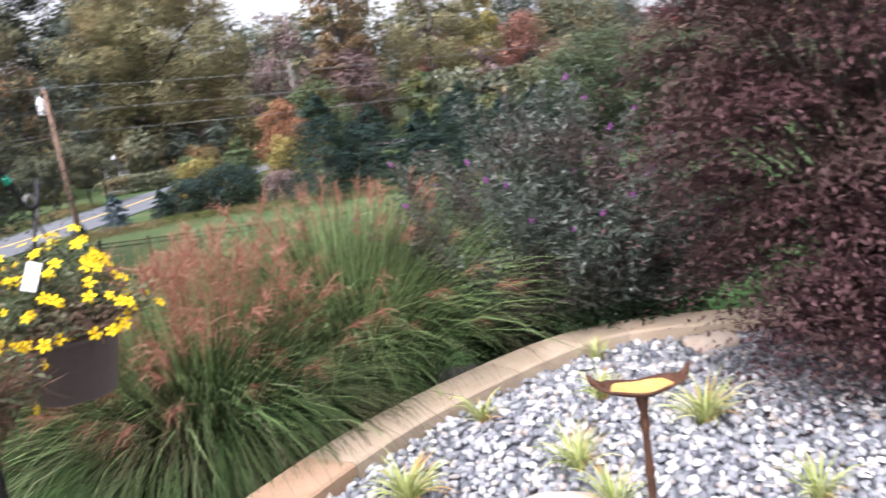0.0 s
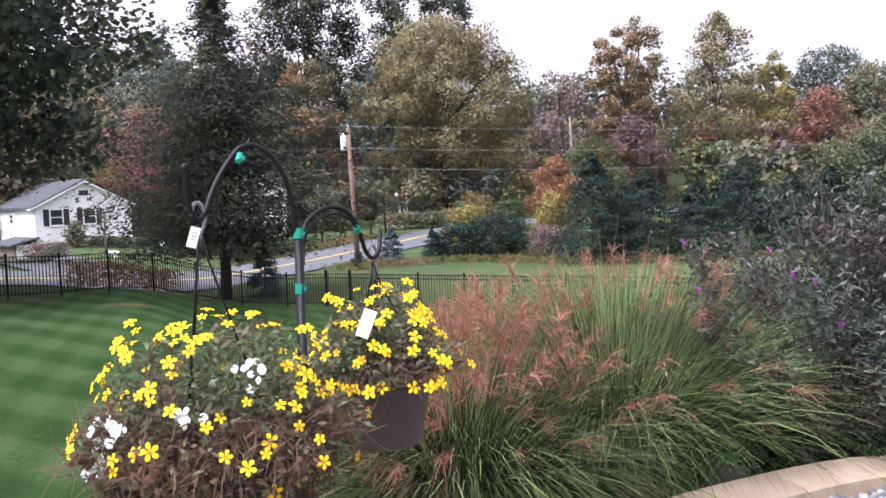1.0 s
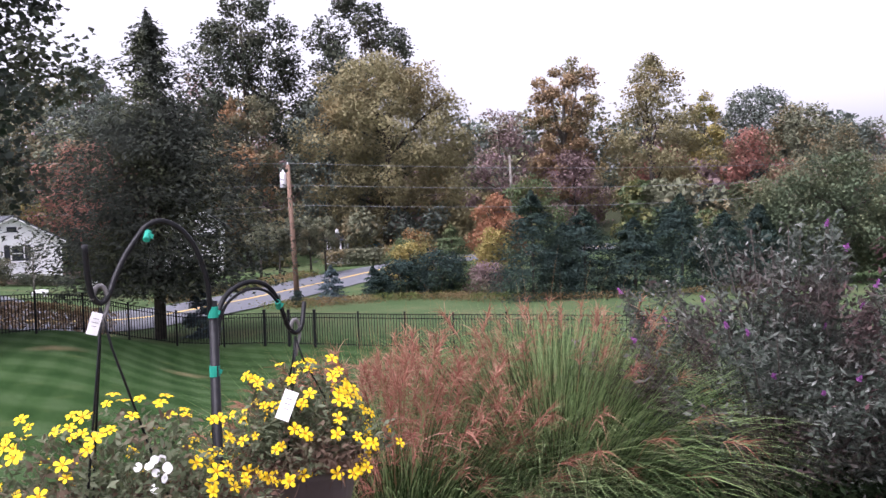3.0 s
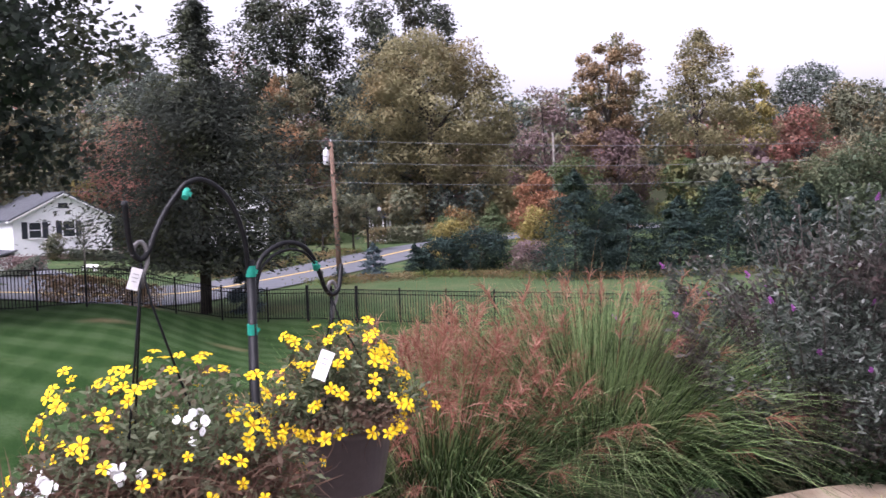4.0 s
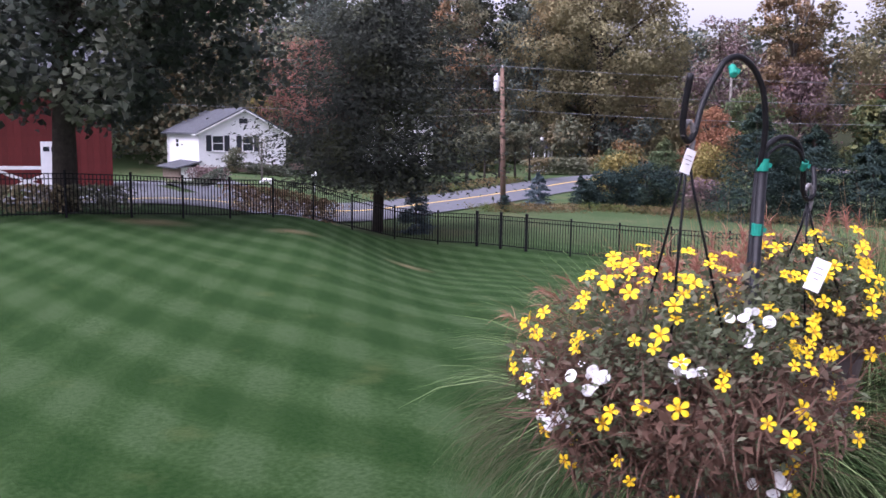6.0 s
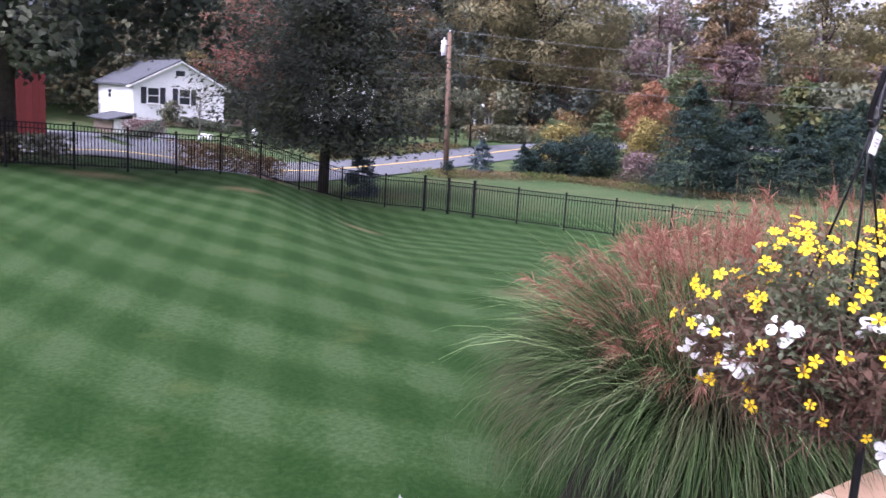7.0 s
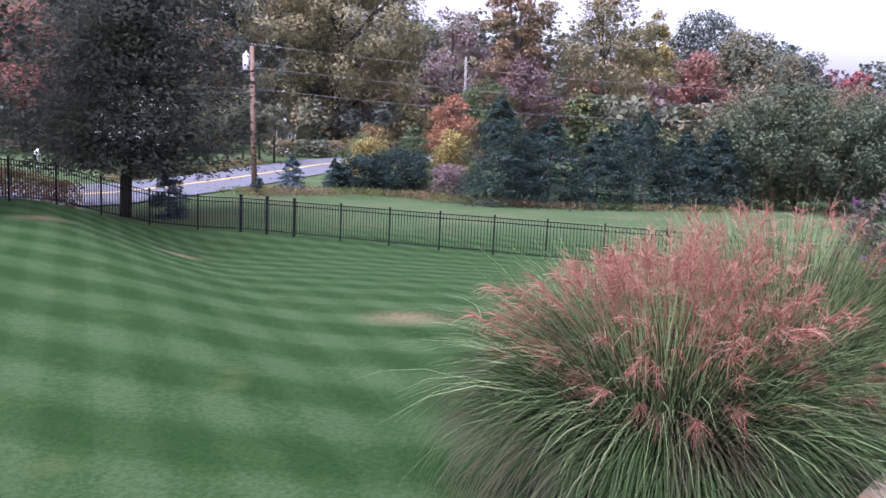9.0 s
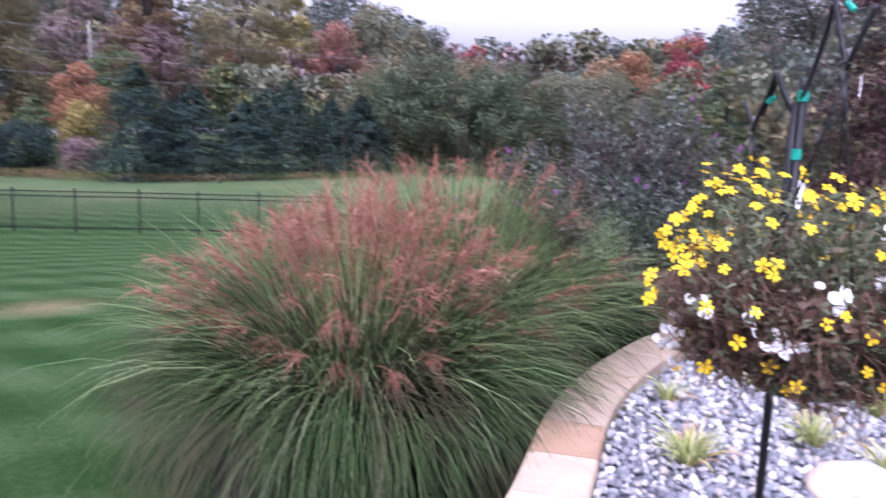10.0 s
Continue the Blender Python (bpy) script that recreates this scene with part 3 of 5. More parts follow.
def tree(name, x, y, top, width, mat, style="broad", leaf=0.5, n=8000, label="", seed=1, bark=BARK, trunk=0.3, clear=0.15, category="tree", group="", lumps=0, base=None):
    """A tree with a tapered trunk, limbs and a crown of many leaves. top: the height of its tip over the world's zero."""
    r = np.random.default_rng(seed)
    z0 = (hz(x, y) if base is None else base) - 0.05
    H = top - z0
    n = int(n * 0.82)
    root = thing(name, (x, y, z0), label, category, group)
    R = width / 2
    runs, limbs = [], []
    if style in ("cone", "cedar"):
        lean = 0.012 * H * np.sin(np.linspace(0, 3, 4))
        runs.append(([(lean[i], 0, H * k) for i, k in enumerate((0, 0.35, 0.7, 0.985))], [trunk / 2, trunk / 2.6, trunk / 5, trunk / 24]))
        per = 40
        m = n // per
        h = np.sort(clear + (1 - clear) * r.uniform(0, 1, m) ** (1.15 if style == "cone" else 1.1))
        if style == "cone":
            env = np.interp((h - clear) / (1 - clear), [0, 0.08, 0.3, 0.55, 0.8, 0.95, 1], [0.8, 1, 0.93, 0.72, 0.4, 0.14, 0.03])
            reach = R * env * r.uniform(0.7, 1.08, m)
        else:
            env = np.interp(h, [0, 0.14, 0.26, 0.45, 0.62, 0.71, 0.76, 0.86, 0.93, 1], [0.55, 0.9, 1, 0.86, 0.6, 0.4, 0.26, 0.22, 0.12, 0.01])
            whorl = np.sin(h * 150) + np.sin(h * 61 + 1)
            reach = R * env * r.uniform(0.3, 1.2, m) * (1 + 0.1 * whorl)
        a = r.uniform(0, 2 * math.pi, m)
        t = r.uniform(0.18, 1, (m, per)) ** 0.75
        sag = reach[:, None] * (0.3 * t * t - 0.22 * t if style == "cone" else 0.22 * t * t - 0.3 * t)
        spread = 0.14 * reach[:, None] * t + 0.02 * R * (env[:, None] + 0.1)
        X = np.cos(a)[:, None] * reach[:, None] * t + r.normal(size=t.shape) * spread
        Y = np.sin(a)[:, None] * reach[:, None] * t + r.normal(size=t.shape) * spread
        Z = np.maximum(h[:, None] * H - sag + r.normal(size=t.shape) * 0.011 * H, 0.05)
        P = np.stack([X, Y, Z], -1).reshape(-1, 3)
        ca, sa = np.repeat(np.cos(a), per), np.repeat(np.sin(a), per)
        out = np.stack([ca, sa, np.full(len(P), -0.1)], -1)
        if style == "cedar":
            keep = (np.repeat(h, per) < 0.7) | (np.repeat(r.uniform(size=m), per) < 0.3)
            P, ca, sa, out, hh = P[keep], ca[keep], sa[keep], out[keep], np.repeat(h, per)[keep]
        else:
            hh = np.repeat(h, per)
        Q = leaf_quads(P, leaf, leaf * 0.42, 0.4, out, 0.1, r)
        side = (P[:, 0] * -sa + P[:, 1] * ca)[:, None] * np.stack([-sa, ca, 0 * ca], -1) / (0.2 * R)
        above = (P[:, 2] - (hh * H - 0.03 * H))[:, None] * np.array([0, 0, 1.0]) / (0.03 * H)
        N = unit(np.stack([ca, sa, 0.35 + 0 * ca], -1) * 0.9 + side * 0.25 + np.clip(above, -1, 1) * 0.4 + r.normal(size=P.shape) * 0.22)
    else:
        lumps = int((lumps or 26) * 1.5)
        profile = {"broad": ((0, 0.12, 0.35, 0.65, 0.88, 1), (0.66, 0.9, 1, 0.9, 0.66, 0.32)),
                   "tall": ((0, 0.15, 0.4, 0.65, 0.88, 1), (0.8, 1, 0.88, 0.6, 0.4, 0.16)),
                   "pine": ((0, 0.25, 0.5, 0.72, 0.9, 1), (0.8, 0.78, 0.66, 1, 0.8, 0.3)),
                   "vase": ((0, 0.2, 0.5, 0.8, 1), (0.35, 0.55, 0.92, 1, 0.5))}[style]
        lz = np.linspace(0, 1, lumps) * 0.97 + r.uniform(0, 0.03, lumps)
        env = np.interp(lz, *profile)
        a = np.arange(lumps) * 2.39996 + r.normal(size=lumps) * 0.4
        size = R * r.uniform(0.2, 0.36, lumps) * (40 / lumps) ** 0.36 * (0.55 + 0.45 * env)
        rr = np.maximum(env * R * r.uniform(0.12, 1.05, lumps) ** 0.5 - size * 0.5, 0.02 * R)
        ctop = H * (1 - clear)
        C = np.stack([np.cos(a) * rr, np.sin(a) * rr, H * clear + ctop * (0.05 + 0.92 * lz + 0.03 * r.normal(size=lumps))], -1)
        C[:, 2] = np.minimum(C[:, 2], H - size * 0.45)
        thick = np.minimum(0.65 if style == "pine" else 0.8, 0.2 * ctop / size)
        which = r.choice(lumps, n, p=size ** 2 / (size ** 2).sum())
        d = unit(r.normal(size=(n, 3)))
        k = r.uniform(0.12, 1.0, n) ** 0.45 * (1 + 0.2 * np.abs(r.normal(size=n)) * (r.uniform(size=n) < 0.4))
        P = C[which] + d * (size[which] * k)[:, None] * np.stack([thick[which] * 0 + 1, thick[which] * 0 + 1, thick[which]], -1)
        P[:, 2] = np.maximum(P[:, 2], 0.03)
        Q = leaf_quads(P, leaf * 0.82, leaf * 0.7, 0.45, d * 0.5, 0.12, r)
        mid = C[which] - np.array([0, 0, H * clear + ctop * 0.42])
        N = unit(d * np.array([1, 1, 1.15]) * 0.85 + unit(mid) * 0.5 + np.array([0, 0, 0.15]) + r.normal(size=(n, 3)) * 0.16)
        lean = r.normal(size=2) * 0.02 * H
        spine = [(0, 0, 0), (lean[0] * .4, lean[1] * .4, H * 0.3), (lean[0], lean[1], H * 0.62), (lean[0] * 1.3, lean[1], H * 0.86)]
        runs.append((spine, [trunk / 2 * 1.25, trunk / 2 * 0.85, trunk / 2 * 0.5, trunk / 2 * 0.15]))
        for i in r.choice(lumps, min(lumps, 14), replace=False):
            z = max(clear * 0.9 * H, min(C[i][2] - 0.12 * H, 0.7 * H)) * r.uniform(0.75, 1)
            k = z / (H * 0.62)
            p = Vector((lean[0] * k, lean[1] * k, z))
            e = Vector(C[i])
            midp = p.lerp(e, 0.5) + Vector((0, 0, 0.05 * H)) + Vector(r.normal(size=3)) * 0.03 * H
            limbs.append(([p, midp, e], [trunk * 0.2, trunk * 0.12, trunk * 0.04]))
    part("trunk", tubes("trunk", runs, bark, 7), root)
    for limb in limbs:
        part("limb", tubes("limb", [limb], bark, 5), root)
    part("crown", quads_mesh("crown", Q, mat, N), root)
    return root


# the single trees that stand out, nearest first
tree("oak", -22.1, 15.5, 15.5, 15.2, DARK_WOOD, "broad", 0.29, 66000, "large dark green oak with a thick trunk", 3, BARK, 0.62, 0.16, lumps=130)
tree("cedar", -20.1, 29.0, 10.6, 10.2, PINE_DARK, "cedar", 0.2, 78000, "tall dark cedar narrowing to a thin spire behind the fence", 4, BARK, 0.5, 0.12)
tree("blue_spruce", -18.6, 29.6, -0.3, 1.7, SPRUCE_BLUE, "cone", 0.12, 7000, "small blue spruce behind the black fence", 5, BARK, 0.1, 0.03, group="young spruces")
tree("blue_spruce", -19.0, 43.8, -0.3, 1.75, SPRUCE_BLUE, "cone", 0.14, 7000, "small blue spruce at the road's edge", 6, BARK, 0.1, 0.03, group="young spruces")
tree("young_spruce", -17.1, 45.6, -0.45, 1.6, FIR_BLUE, "cone", 0.14, 6000, "small dark spruce beside the road", 7, BARK, 0.1, 0.03, group="young spruces")
tree("shrub", -19.9, 41.2, -1.5, 1.0, FIR_BLUE, "broad", 0.07, 2400, "low dark shrub at the foot of the pole", 8, BARK, 0.06, 0.02, "shrub", lumps=9)
tree("juniper", -15.8, 47.1, -0.25, 3.6, FIR_BLUE, "broad", 0.15, 8000, "wide low juniper on the meadow's edge", 9, BARK, 0.2, 0.02, "shrub", lumps=22)
tree("juniper", -13.9, 47.7, 0.2, 4.6, FIR_BLUE, "broad", 0.15, 9000, "wide low juniper on the meadow's edge", 10, BARK, 0.2, 0.02, "shrub", lumps=22)
tree("shrub", -16.3, 50.4, 0.75, 3.8, YELLOW_LEAF, "broad", 0.17, 5500, "yellowing shrub behind the junipers", 11, BARK, 0.15, 0.04, "shrub", lumps=16)
tree("shrub", -18.2, 57, 1.55, 4.2, MIXED_SHRUB, "broad", 0.18, 5000, "russet shrub behind the junipers", 12, BARK, 0.15, 0.04, "shrub", lumps=14)
tree("shrub", -13.5, 49.9, 1.8, 4.0, GREEN_BRIGHT, "cone", 0.15, 9000, "fresh green pointed shrub behind the junipers", 13, BARK, 0.15, 0.02, "shrub")
tree("shrub", -17.4, 53.0, 0.9, 3.6, GREEN_BRIGHT, "broad", 0.18, 4800, "fresh green shrub behind the junipers", 131, BARK, 0.15, 0.04, "shrub", lumps=18)
tree("shrub", -10.7, 47.6, -0.5, 3.4, MAUVE_WOOD, "broad", 0.15, 4000, "dry brownish shrub between the firs", 132, BARK, 0.1, 0.04, "shrub", lumps=12)
tree("maple", -14.2, 66.2, 4.2, 5.4, ORANGE, "broad", 0.22, 8500, "small maple with salmon-orange leaves", 14, BARK, 0.2, 0.1, lumps=24)
tree("shrub", -12.7, 58.3, 1.4, 3.6, YELLOW_LEAF, "broad", 0.19, 5000, "yellow shrub under the orange maple", 15, BARK, 0.15, 0.04, "shrub", lumps=14)
FIRS = [(-7.6, 45.1, 3.4, 5.2), (-4.9, 46.4, 2.45, 5.0), (-2.2, 47.0, 1.75, 4.6), (0.3, 48.6, 3.0, 5.0), (2.7, 49.2, 2.0, 4.4), (-6.2, 48.0, 1.6, 4.2), (4.6, 50.5, 2.3, 4.6)]
for i, (x, y, top, w) in enumerate(FIRS):
    tree("fir", x, y, top, w, FIR_BLUE, "cone", 0.16, 19000, "dense dark bluish fir in a row", 20 + i, BARK, 0.2, 0.01, group="row of firs")
for i, (x, y, top, w, m) in enumerate([(6.8, 53, 4.0, 7.2, SLOPE_GREEN), (9.6, 53.5, 5.0, 8, SLOPE_GREEN), (12.6, 51, 3.9, 7.5, SLOPE_GREEN), (15.6, 56, 4.9, 9, SLOPE_GREEN), (20.5, 58, 4.6, 9, OAK_GREEN), (9, 66, 5.6, 9, OAK_GREEN), (26, 62, 5.0, 10, OAK_GREEN), (16.5, 68, 6.2, 10, OAK_GREEN)]):
    tree("tree", x, y, top, w, m, "broad", 0.2, 15500, "rounded green tree at the wood's edge", 40 + i, BARK, 0.3, 0.05, lumps=34, group="trees at the wood's edge")
tree("maple", 44.5, 98, 10.2, 9.5, ORANGE, "broad", 0.37, 7500, "orange autumn maple on the far slope", 50, BARK, 0.3, 0.1, lumps=24)
tree("maple", 51.5, 99, 12.0, 8, CRIMSON, "broad", 0.37, 6300, "crimson autumn maple on the far slope", 51, BARK, 0.3, 0.15, lumps=20)
tree("maple", 40.5, 98, 8.8, 7, RUST_PINE, "broad", 0.37, 6300, "rusty autumn tree on the far slope", 511, BARK, 0.3, 0.15, lumps=20)
tree("maple", 33.6, 134, 12.5, 7, CRIMSON, "broad", 0.44, 3900, "red autumn maple among green trees", 52, BARK, 0.3, 0.15, lumps=16)
tree("evergreen", 31, 45, 12.5, 13, DARK_WOOD, "broad", 0.24, 24000, "tall dark evergreen on the slope", 53, BARK, 0.4, 0.05, lumps=50)
tree("evergreen", 24.5, 43, 4.6, 6.5, GREEN_BRIGHT, "cone", 0.26, 9000, "green conifer with rusty tips", 54, BARK, 0.3, 0.03)
tree("evergreen", 36, 40, 14, 13, DARK_WOOD, "broad", 0.24, 22000, "tall dark evergreen on the slope", 55, BARK, 0.4, 0.05, lumps=50)
tree("evergreen", 30, 34, 8.0, 7, OAK_GREEN, "broad", 0.21, 13500, "dense green tree on the slope", 56, BARK, 0.4, 0.05, lumps=34)
tree("maple", -47.2, 58.5, 9.7, 9.6, RED_BROWN, "broad", 0.24, 14000, "copper-leaved tree behind the white house", 57, BARK, 0.35, 0.3, lumps=30)
tree("tree", -41.2, 45.6, 2.0, 2.8, OAK_GREEN, "vase", 0.12, 700, "thin small tree before the white house", 58, BARK_GREY, 0.14, 0.3, lumps=12)
tree("shrub", -51.3, 57, 5.0, 3.2, YELLOW_LEAF, "vase", 0.19, 2400, "yellow-green sapling beside the house", 59, BARK, 0.15, 0.2, "shrub", lumps=12)
for i, (x, y, top, w) in enumerate([(-34.4, 64.2, 2.7, 3.0), (-32.7, 64.4, 2.75, 2.8), (-31.7, 65.2, 2.95, 2.8), (-31.0, 67.0, 2.9, 3.0), (-30.6, 69.3, 3.0, 3.0)]):
    tree("small_tree", x, y, top, w, OAK_GREEN, "broad", 0.16, 4600, "small green tree with bare thin trunks", 60 + i, BARK, 0.2, 0.4, group="small trees by the road", lumps=16)
tree("oak", -32.7, 92, 21.4, 22.5, OAK_OLIVE, "broad", 0.34, 62000, "great spreading oak with olive autumn leaves", 70, BARK, 1.0, 0.19, lumps=90)
tree("oak", -57.4, 105, 35.2, 21, TALL_DARK, "broad", 0.5, 32000, "tall dark green oak in the wood", 72, BARK, 0.6, 0.1, lumps=70)
tree("oak", -42.1, 110, 34.6, 19.5, TALL_DARK, "broad", 0.5, 32000, "tall dark green oak in the wood", 73, BARK, 0.6, 0.1, lumps=70)
tree("oak", -59.2, 74, 20.6, 10, DARK_WOOD, "broad", 0.37, 14000, "green oak at the wood's edge", 741, BARK, 0.6, 0.1, lumps=40)
tree("oak", -49.7, 65, 15, 10, DARK_WOOD, "tall", 0.32, 15000, "bluish green tree at the wood's edge", 75, BARK, 0.5, 0.05, lumps=40)
tree("oak", -42.6, 77, 16.3, 9.5, MIXED_OAK, "broad", 0.35, 14000, "oak turning orange at its tips", 751, BARK, 0.5, 0.1, lumps=40)
tree("oak", -40, 92, 18, 12, DARK_WOOD, "broad", 0.4, 12000, "dark green tree in the wood", 752, BARK, 0.5, 0.05, lumps=36)
tree("pine", -14.2, 109, 22.8, 12, RUST_PINE, "pine", 0.4, 19000, "tall pine with rusty needles", 76, BARK_GREY, 0.9, 0.16, lumps=60)
tree("oak", -12.5, 107, 11, 10, MAUVE_WOOD, "broad", 0.37, 7000, "brownish tree under the tall pine", 761, BARK, 0.4, 0.1, lumps=24)
tree("tree", -3, 116, 23.6, 18, OAK_OLIVE, "tall", 0.4, 24000, "tall tree with thinning olive leaves", 77, BARK, 0.7, 0.08, lumps=60)
tree("tree", 4.5, 140, 21.6, 10, YELLOW_LEAF, "tall", 0.44, 7500, "tree with yellow autumn leaves", 78, BARK, 0.4, 0.1, lumps=24)
tree("tree", 14.3, 164, 25, 17, DARK_WOOD, "broad", 0.55, 13000, "dark green tree on the skyline", 79, BARK, 0.6, 0.1, lumps=34)
tree("tree", 21, 158, 20.8, 17, OAK_GREEN, "broad", 0.55, 12000, "grey-green tree on the skyline", 791, BARK, 0.6, 0.1, lumps=34)
tree("tree", 28, 157, 17.2, 16, DARK_WOOD, "broad", 0.55, 10000, "dark green tree on the skyline", 792, BARK, 0.6, 0.1, lumps=30)
tree("maple", 9.6, 119, 13.3, 11, RED_BROWN, "broad", 0.41, 7500, "maple with reddish brown leaves", 80, BARK, 0.4, 0.1, lumps=30)
tree("tree", -22.3, 110, 17, 12, MAUVE_WOOD, "broad", 0.41, 7500, "tree with dull purple-brown leaves", 81, BARK, 0.4, 0.1, lumps=30)
tree("tree", -13.2, 78.6, 6.3, 7.5, GREEN_BRIGHT, "broad", 0.28, 7000, "broad green tree behind the orange maple", 82, BARK, 0.3, 0.05, lumps=30)
tree("tree", 21, 118, 13, 14, OAK_GREEN, "broad", 0.44, 8250, "green tree on the far slope", 83, BARK, 0.4, 0.05, lumps=30)


def woods(name, az0, az1, r0, r1, tops, count, per, leaf, mats, label, seed):
    """Woodland too dense to count: many crowns, mixed in colour, one mesh a colour."""
    r = np.random.default_rng(seed)
    per = int(per * 0.62)
    root = tagged(new(name), label, "woods", kind="stuff")
    piles = [[] for _ in mats]
    A = [a for a, _ in tops]
    E = [e for _, e in tops]
    for i in range(count):
        az = az0 + (az1 - az0) * (i + r.uniform(0, 1)) / count
        d = r.uniform(r0, r1)
        x, y = -d * math.sin(radians(az)), d * math.cos(radians(az))
        z0 = hz(x, y)
        peak = 1.65 + d * math.tan(radians(np.interp(-az, [-a for a in A], E))) * r.uniform(0.72, 1.04)
        H = max(peak - z0, 4)
        W = min(max(H * r.uniform(0.5, 0.8), 0.05 * d), 16)
        k = 13
        lz = r.uniform(0.08, 0.9, k) * (1 - 0.2 * W / H)
        ang = r.uniform(0, 6.3, k)
        rad = W / 2 * np.sin(np.pi * np.clip(lz * 0.8 + 0.2, 0, 1)) ** 0.6 * r.uniform(0.15, 0.8, k)
        C = np.stack([x + np.cos(ang) * rad, y + np.sin(ang) * rad, z0 + lz * H], -1)
        which = r.integers(0, k, per)
        dv = unit(r.normal(size=(per, 3)))
        P = C[which] + dv * (W * 0.27 * r.uniform(0.4, 1, per) ** 0.5)[:, None] * np.array([1, 1, 0.8])
        P[:, 2] = np.maximum(P[:, 2], z0 + 0.2)
        N = unit(dv * 0.9 + unit(C[which] - np.array([x, y, z0 + H * 0.5])) * 0.5 + np.array([0, 0, 0.15]) + r.normal(size=(per, 3)) * 0.15)
        piles[int(r.integers(0, len(mats)))].append((leaf_quads(P, leaf * 0.9, leaf * 0.8, 0.45, dv * 0.5, 0.1, r), N))
    for m, pile in zip(mats, piles):
        if pile:
            part("crowns", quads_mesh("crowns", np.concatenate([q for q, _ in pile]), m, np.concatenate([k for _, k in pile])), root, kind="stuff")


SKYLINE = [(75, 15), (60, 15), (49, 13.5), (40, 13), (33, 13), (22, 10.5), (17, 8.4), (12, 8.6), (5, 8.4), (-2, 8.4), (-7, 7.6), (-10, 6.6), (-13, 5.4), (-18, 5.4), (-22, 6.8), (-27, 7.4), (-34, 10), (-42, 12), (-55, 13)]
woods("far_woods", 72, -52, 170, 205, SKYLINE, 120, 850, 1.25, [DARK_WOOD, OAK_GREEN, DARK_WOOD, OAK_GREEN, MAUVE_WOOD], "far wooded hillside in early autumn colours", 90)
LOWER = [(a, e * 0.68) for a, e in SKYLINE]
woods("middle_woods", 72, -52, 128, 160, LOWER, 85, 900, 1.02, [OAK_GREEN, DARK_WOOD, OAK_GREEN, MAUVE_WOOD, OAK_OLIVE, RED_BROWN], "mixed green and russet woodland", 91)
woods("left_woods", 66, 30, 78, 110, [(75, 13.5), (50, 12.5), (40, 11.5), (34, 9), (30, 7)], 34, 2500, 0.56, [OAK_GREEN, DARK_WOOD, OAK_GREEN], "dark green woodland behind the houses", 92)
woods("right_woods", 4, -50, 80, 118, [(5, 3.6), (-10, 3.6), (-25, 3.8), (-35, 5.5), (-50, 8)], 46, 2000, 0.6, [OAK_GREEN, DARK_WOOD, GREEN_BRIGHT, OAK_GREEN, MAUVE_WOOD], "woodland edge beyond the meadow", 93)
woods("roadside_woods", 27, 8, 108, 122, [(30, 3.0), (8, 3.0)], 18, 2200, 0.6, [OAK_GREEN, MAUVE_WOOD, OAK_OLIVE], "low woodland beyond the road", 94)
woods("near_thicket", -30, -50, 40, 62, [(-30, 5), (-40, 9), (-50, 12)], 12, 2200, 0.35, [DARK_WOOD, OAK_GREEN], "dense green thicket on the slope", 95)

woods("meadow_thicket", 3, -34, 62, 78, [(5, 1.6), (-8, 1.9), (-20, 2.6), (-34, 3.4)], 26, 1600, 0.36, [OAK_GREEN, GREEN_BRIGHT, FIR_BLUE, OAK_GREEN], "green thicket beyond the meadow", 96)
woods("road_thicket", 34, 12, 84, 100, [(34, 2.2), (12, 2.2)], 16, 1500, 0.42, [OAK_GREEN, DARK_WOOD, OAK_OLIVE], "low trees beyond the road", 97)

# ---- black metal fence round the lawn ----
POSTS = [(-22.6, 9.4), (-21.8, 11.0), (-21.0, 12.6), (-20.3, 14.2), (-19.75, 15.9), (-19.4, 17.5), (-18.95, 19.0), (-18.5, 20.5), (-18.35, 22.4), (-18.0, 24.2), (-17.2, 25.8), (-15.9, 26.8),
         (-14.4, 27.1), (-13.35, 26.95), (-12.25, 26.75), (-10.45, 26.4), (-8.66, 26.1), (-6.9, 25.8), (-5.1, 25.6), (-3.4, 25.2), (-1.65, 24.9), (0.15, 24.7), (1.95, 24.55), (3.75, 24.4), (5.55, 24.3), (7.35, 24.2), (9.1, 24.1)]
fence = thing("fence", (0, 0, 0), "black metal picket fence along the lawn", "fence")
post_me = join([(box("p", (0.052, 0.052, 1.3), BLACK_IRON, 0.004, (0, 0, 0.62)), Matrix()), (box("c", (0.066, 0.066, 0.03), BLACK_IRON, 0.008, (0, 0, 1.28)), Matrix())], "post")
thick_me = join([(box("p", (0.085, 0.085, 1.34), BLACK_IRON, 0.005, (0, 0, 0.64)), Matrix()), (box("c", (0.105, 0.105, 0.035), BLACK_IRON, 0.01, (0, 0, 1.32)), Matrix())], "gate_post")
picket_me = box("picket", (0.018, 0.018, 1.13), BLACK_IRON, 0.0, (0, 0, 0.645))
rest = []
count = 0
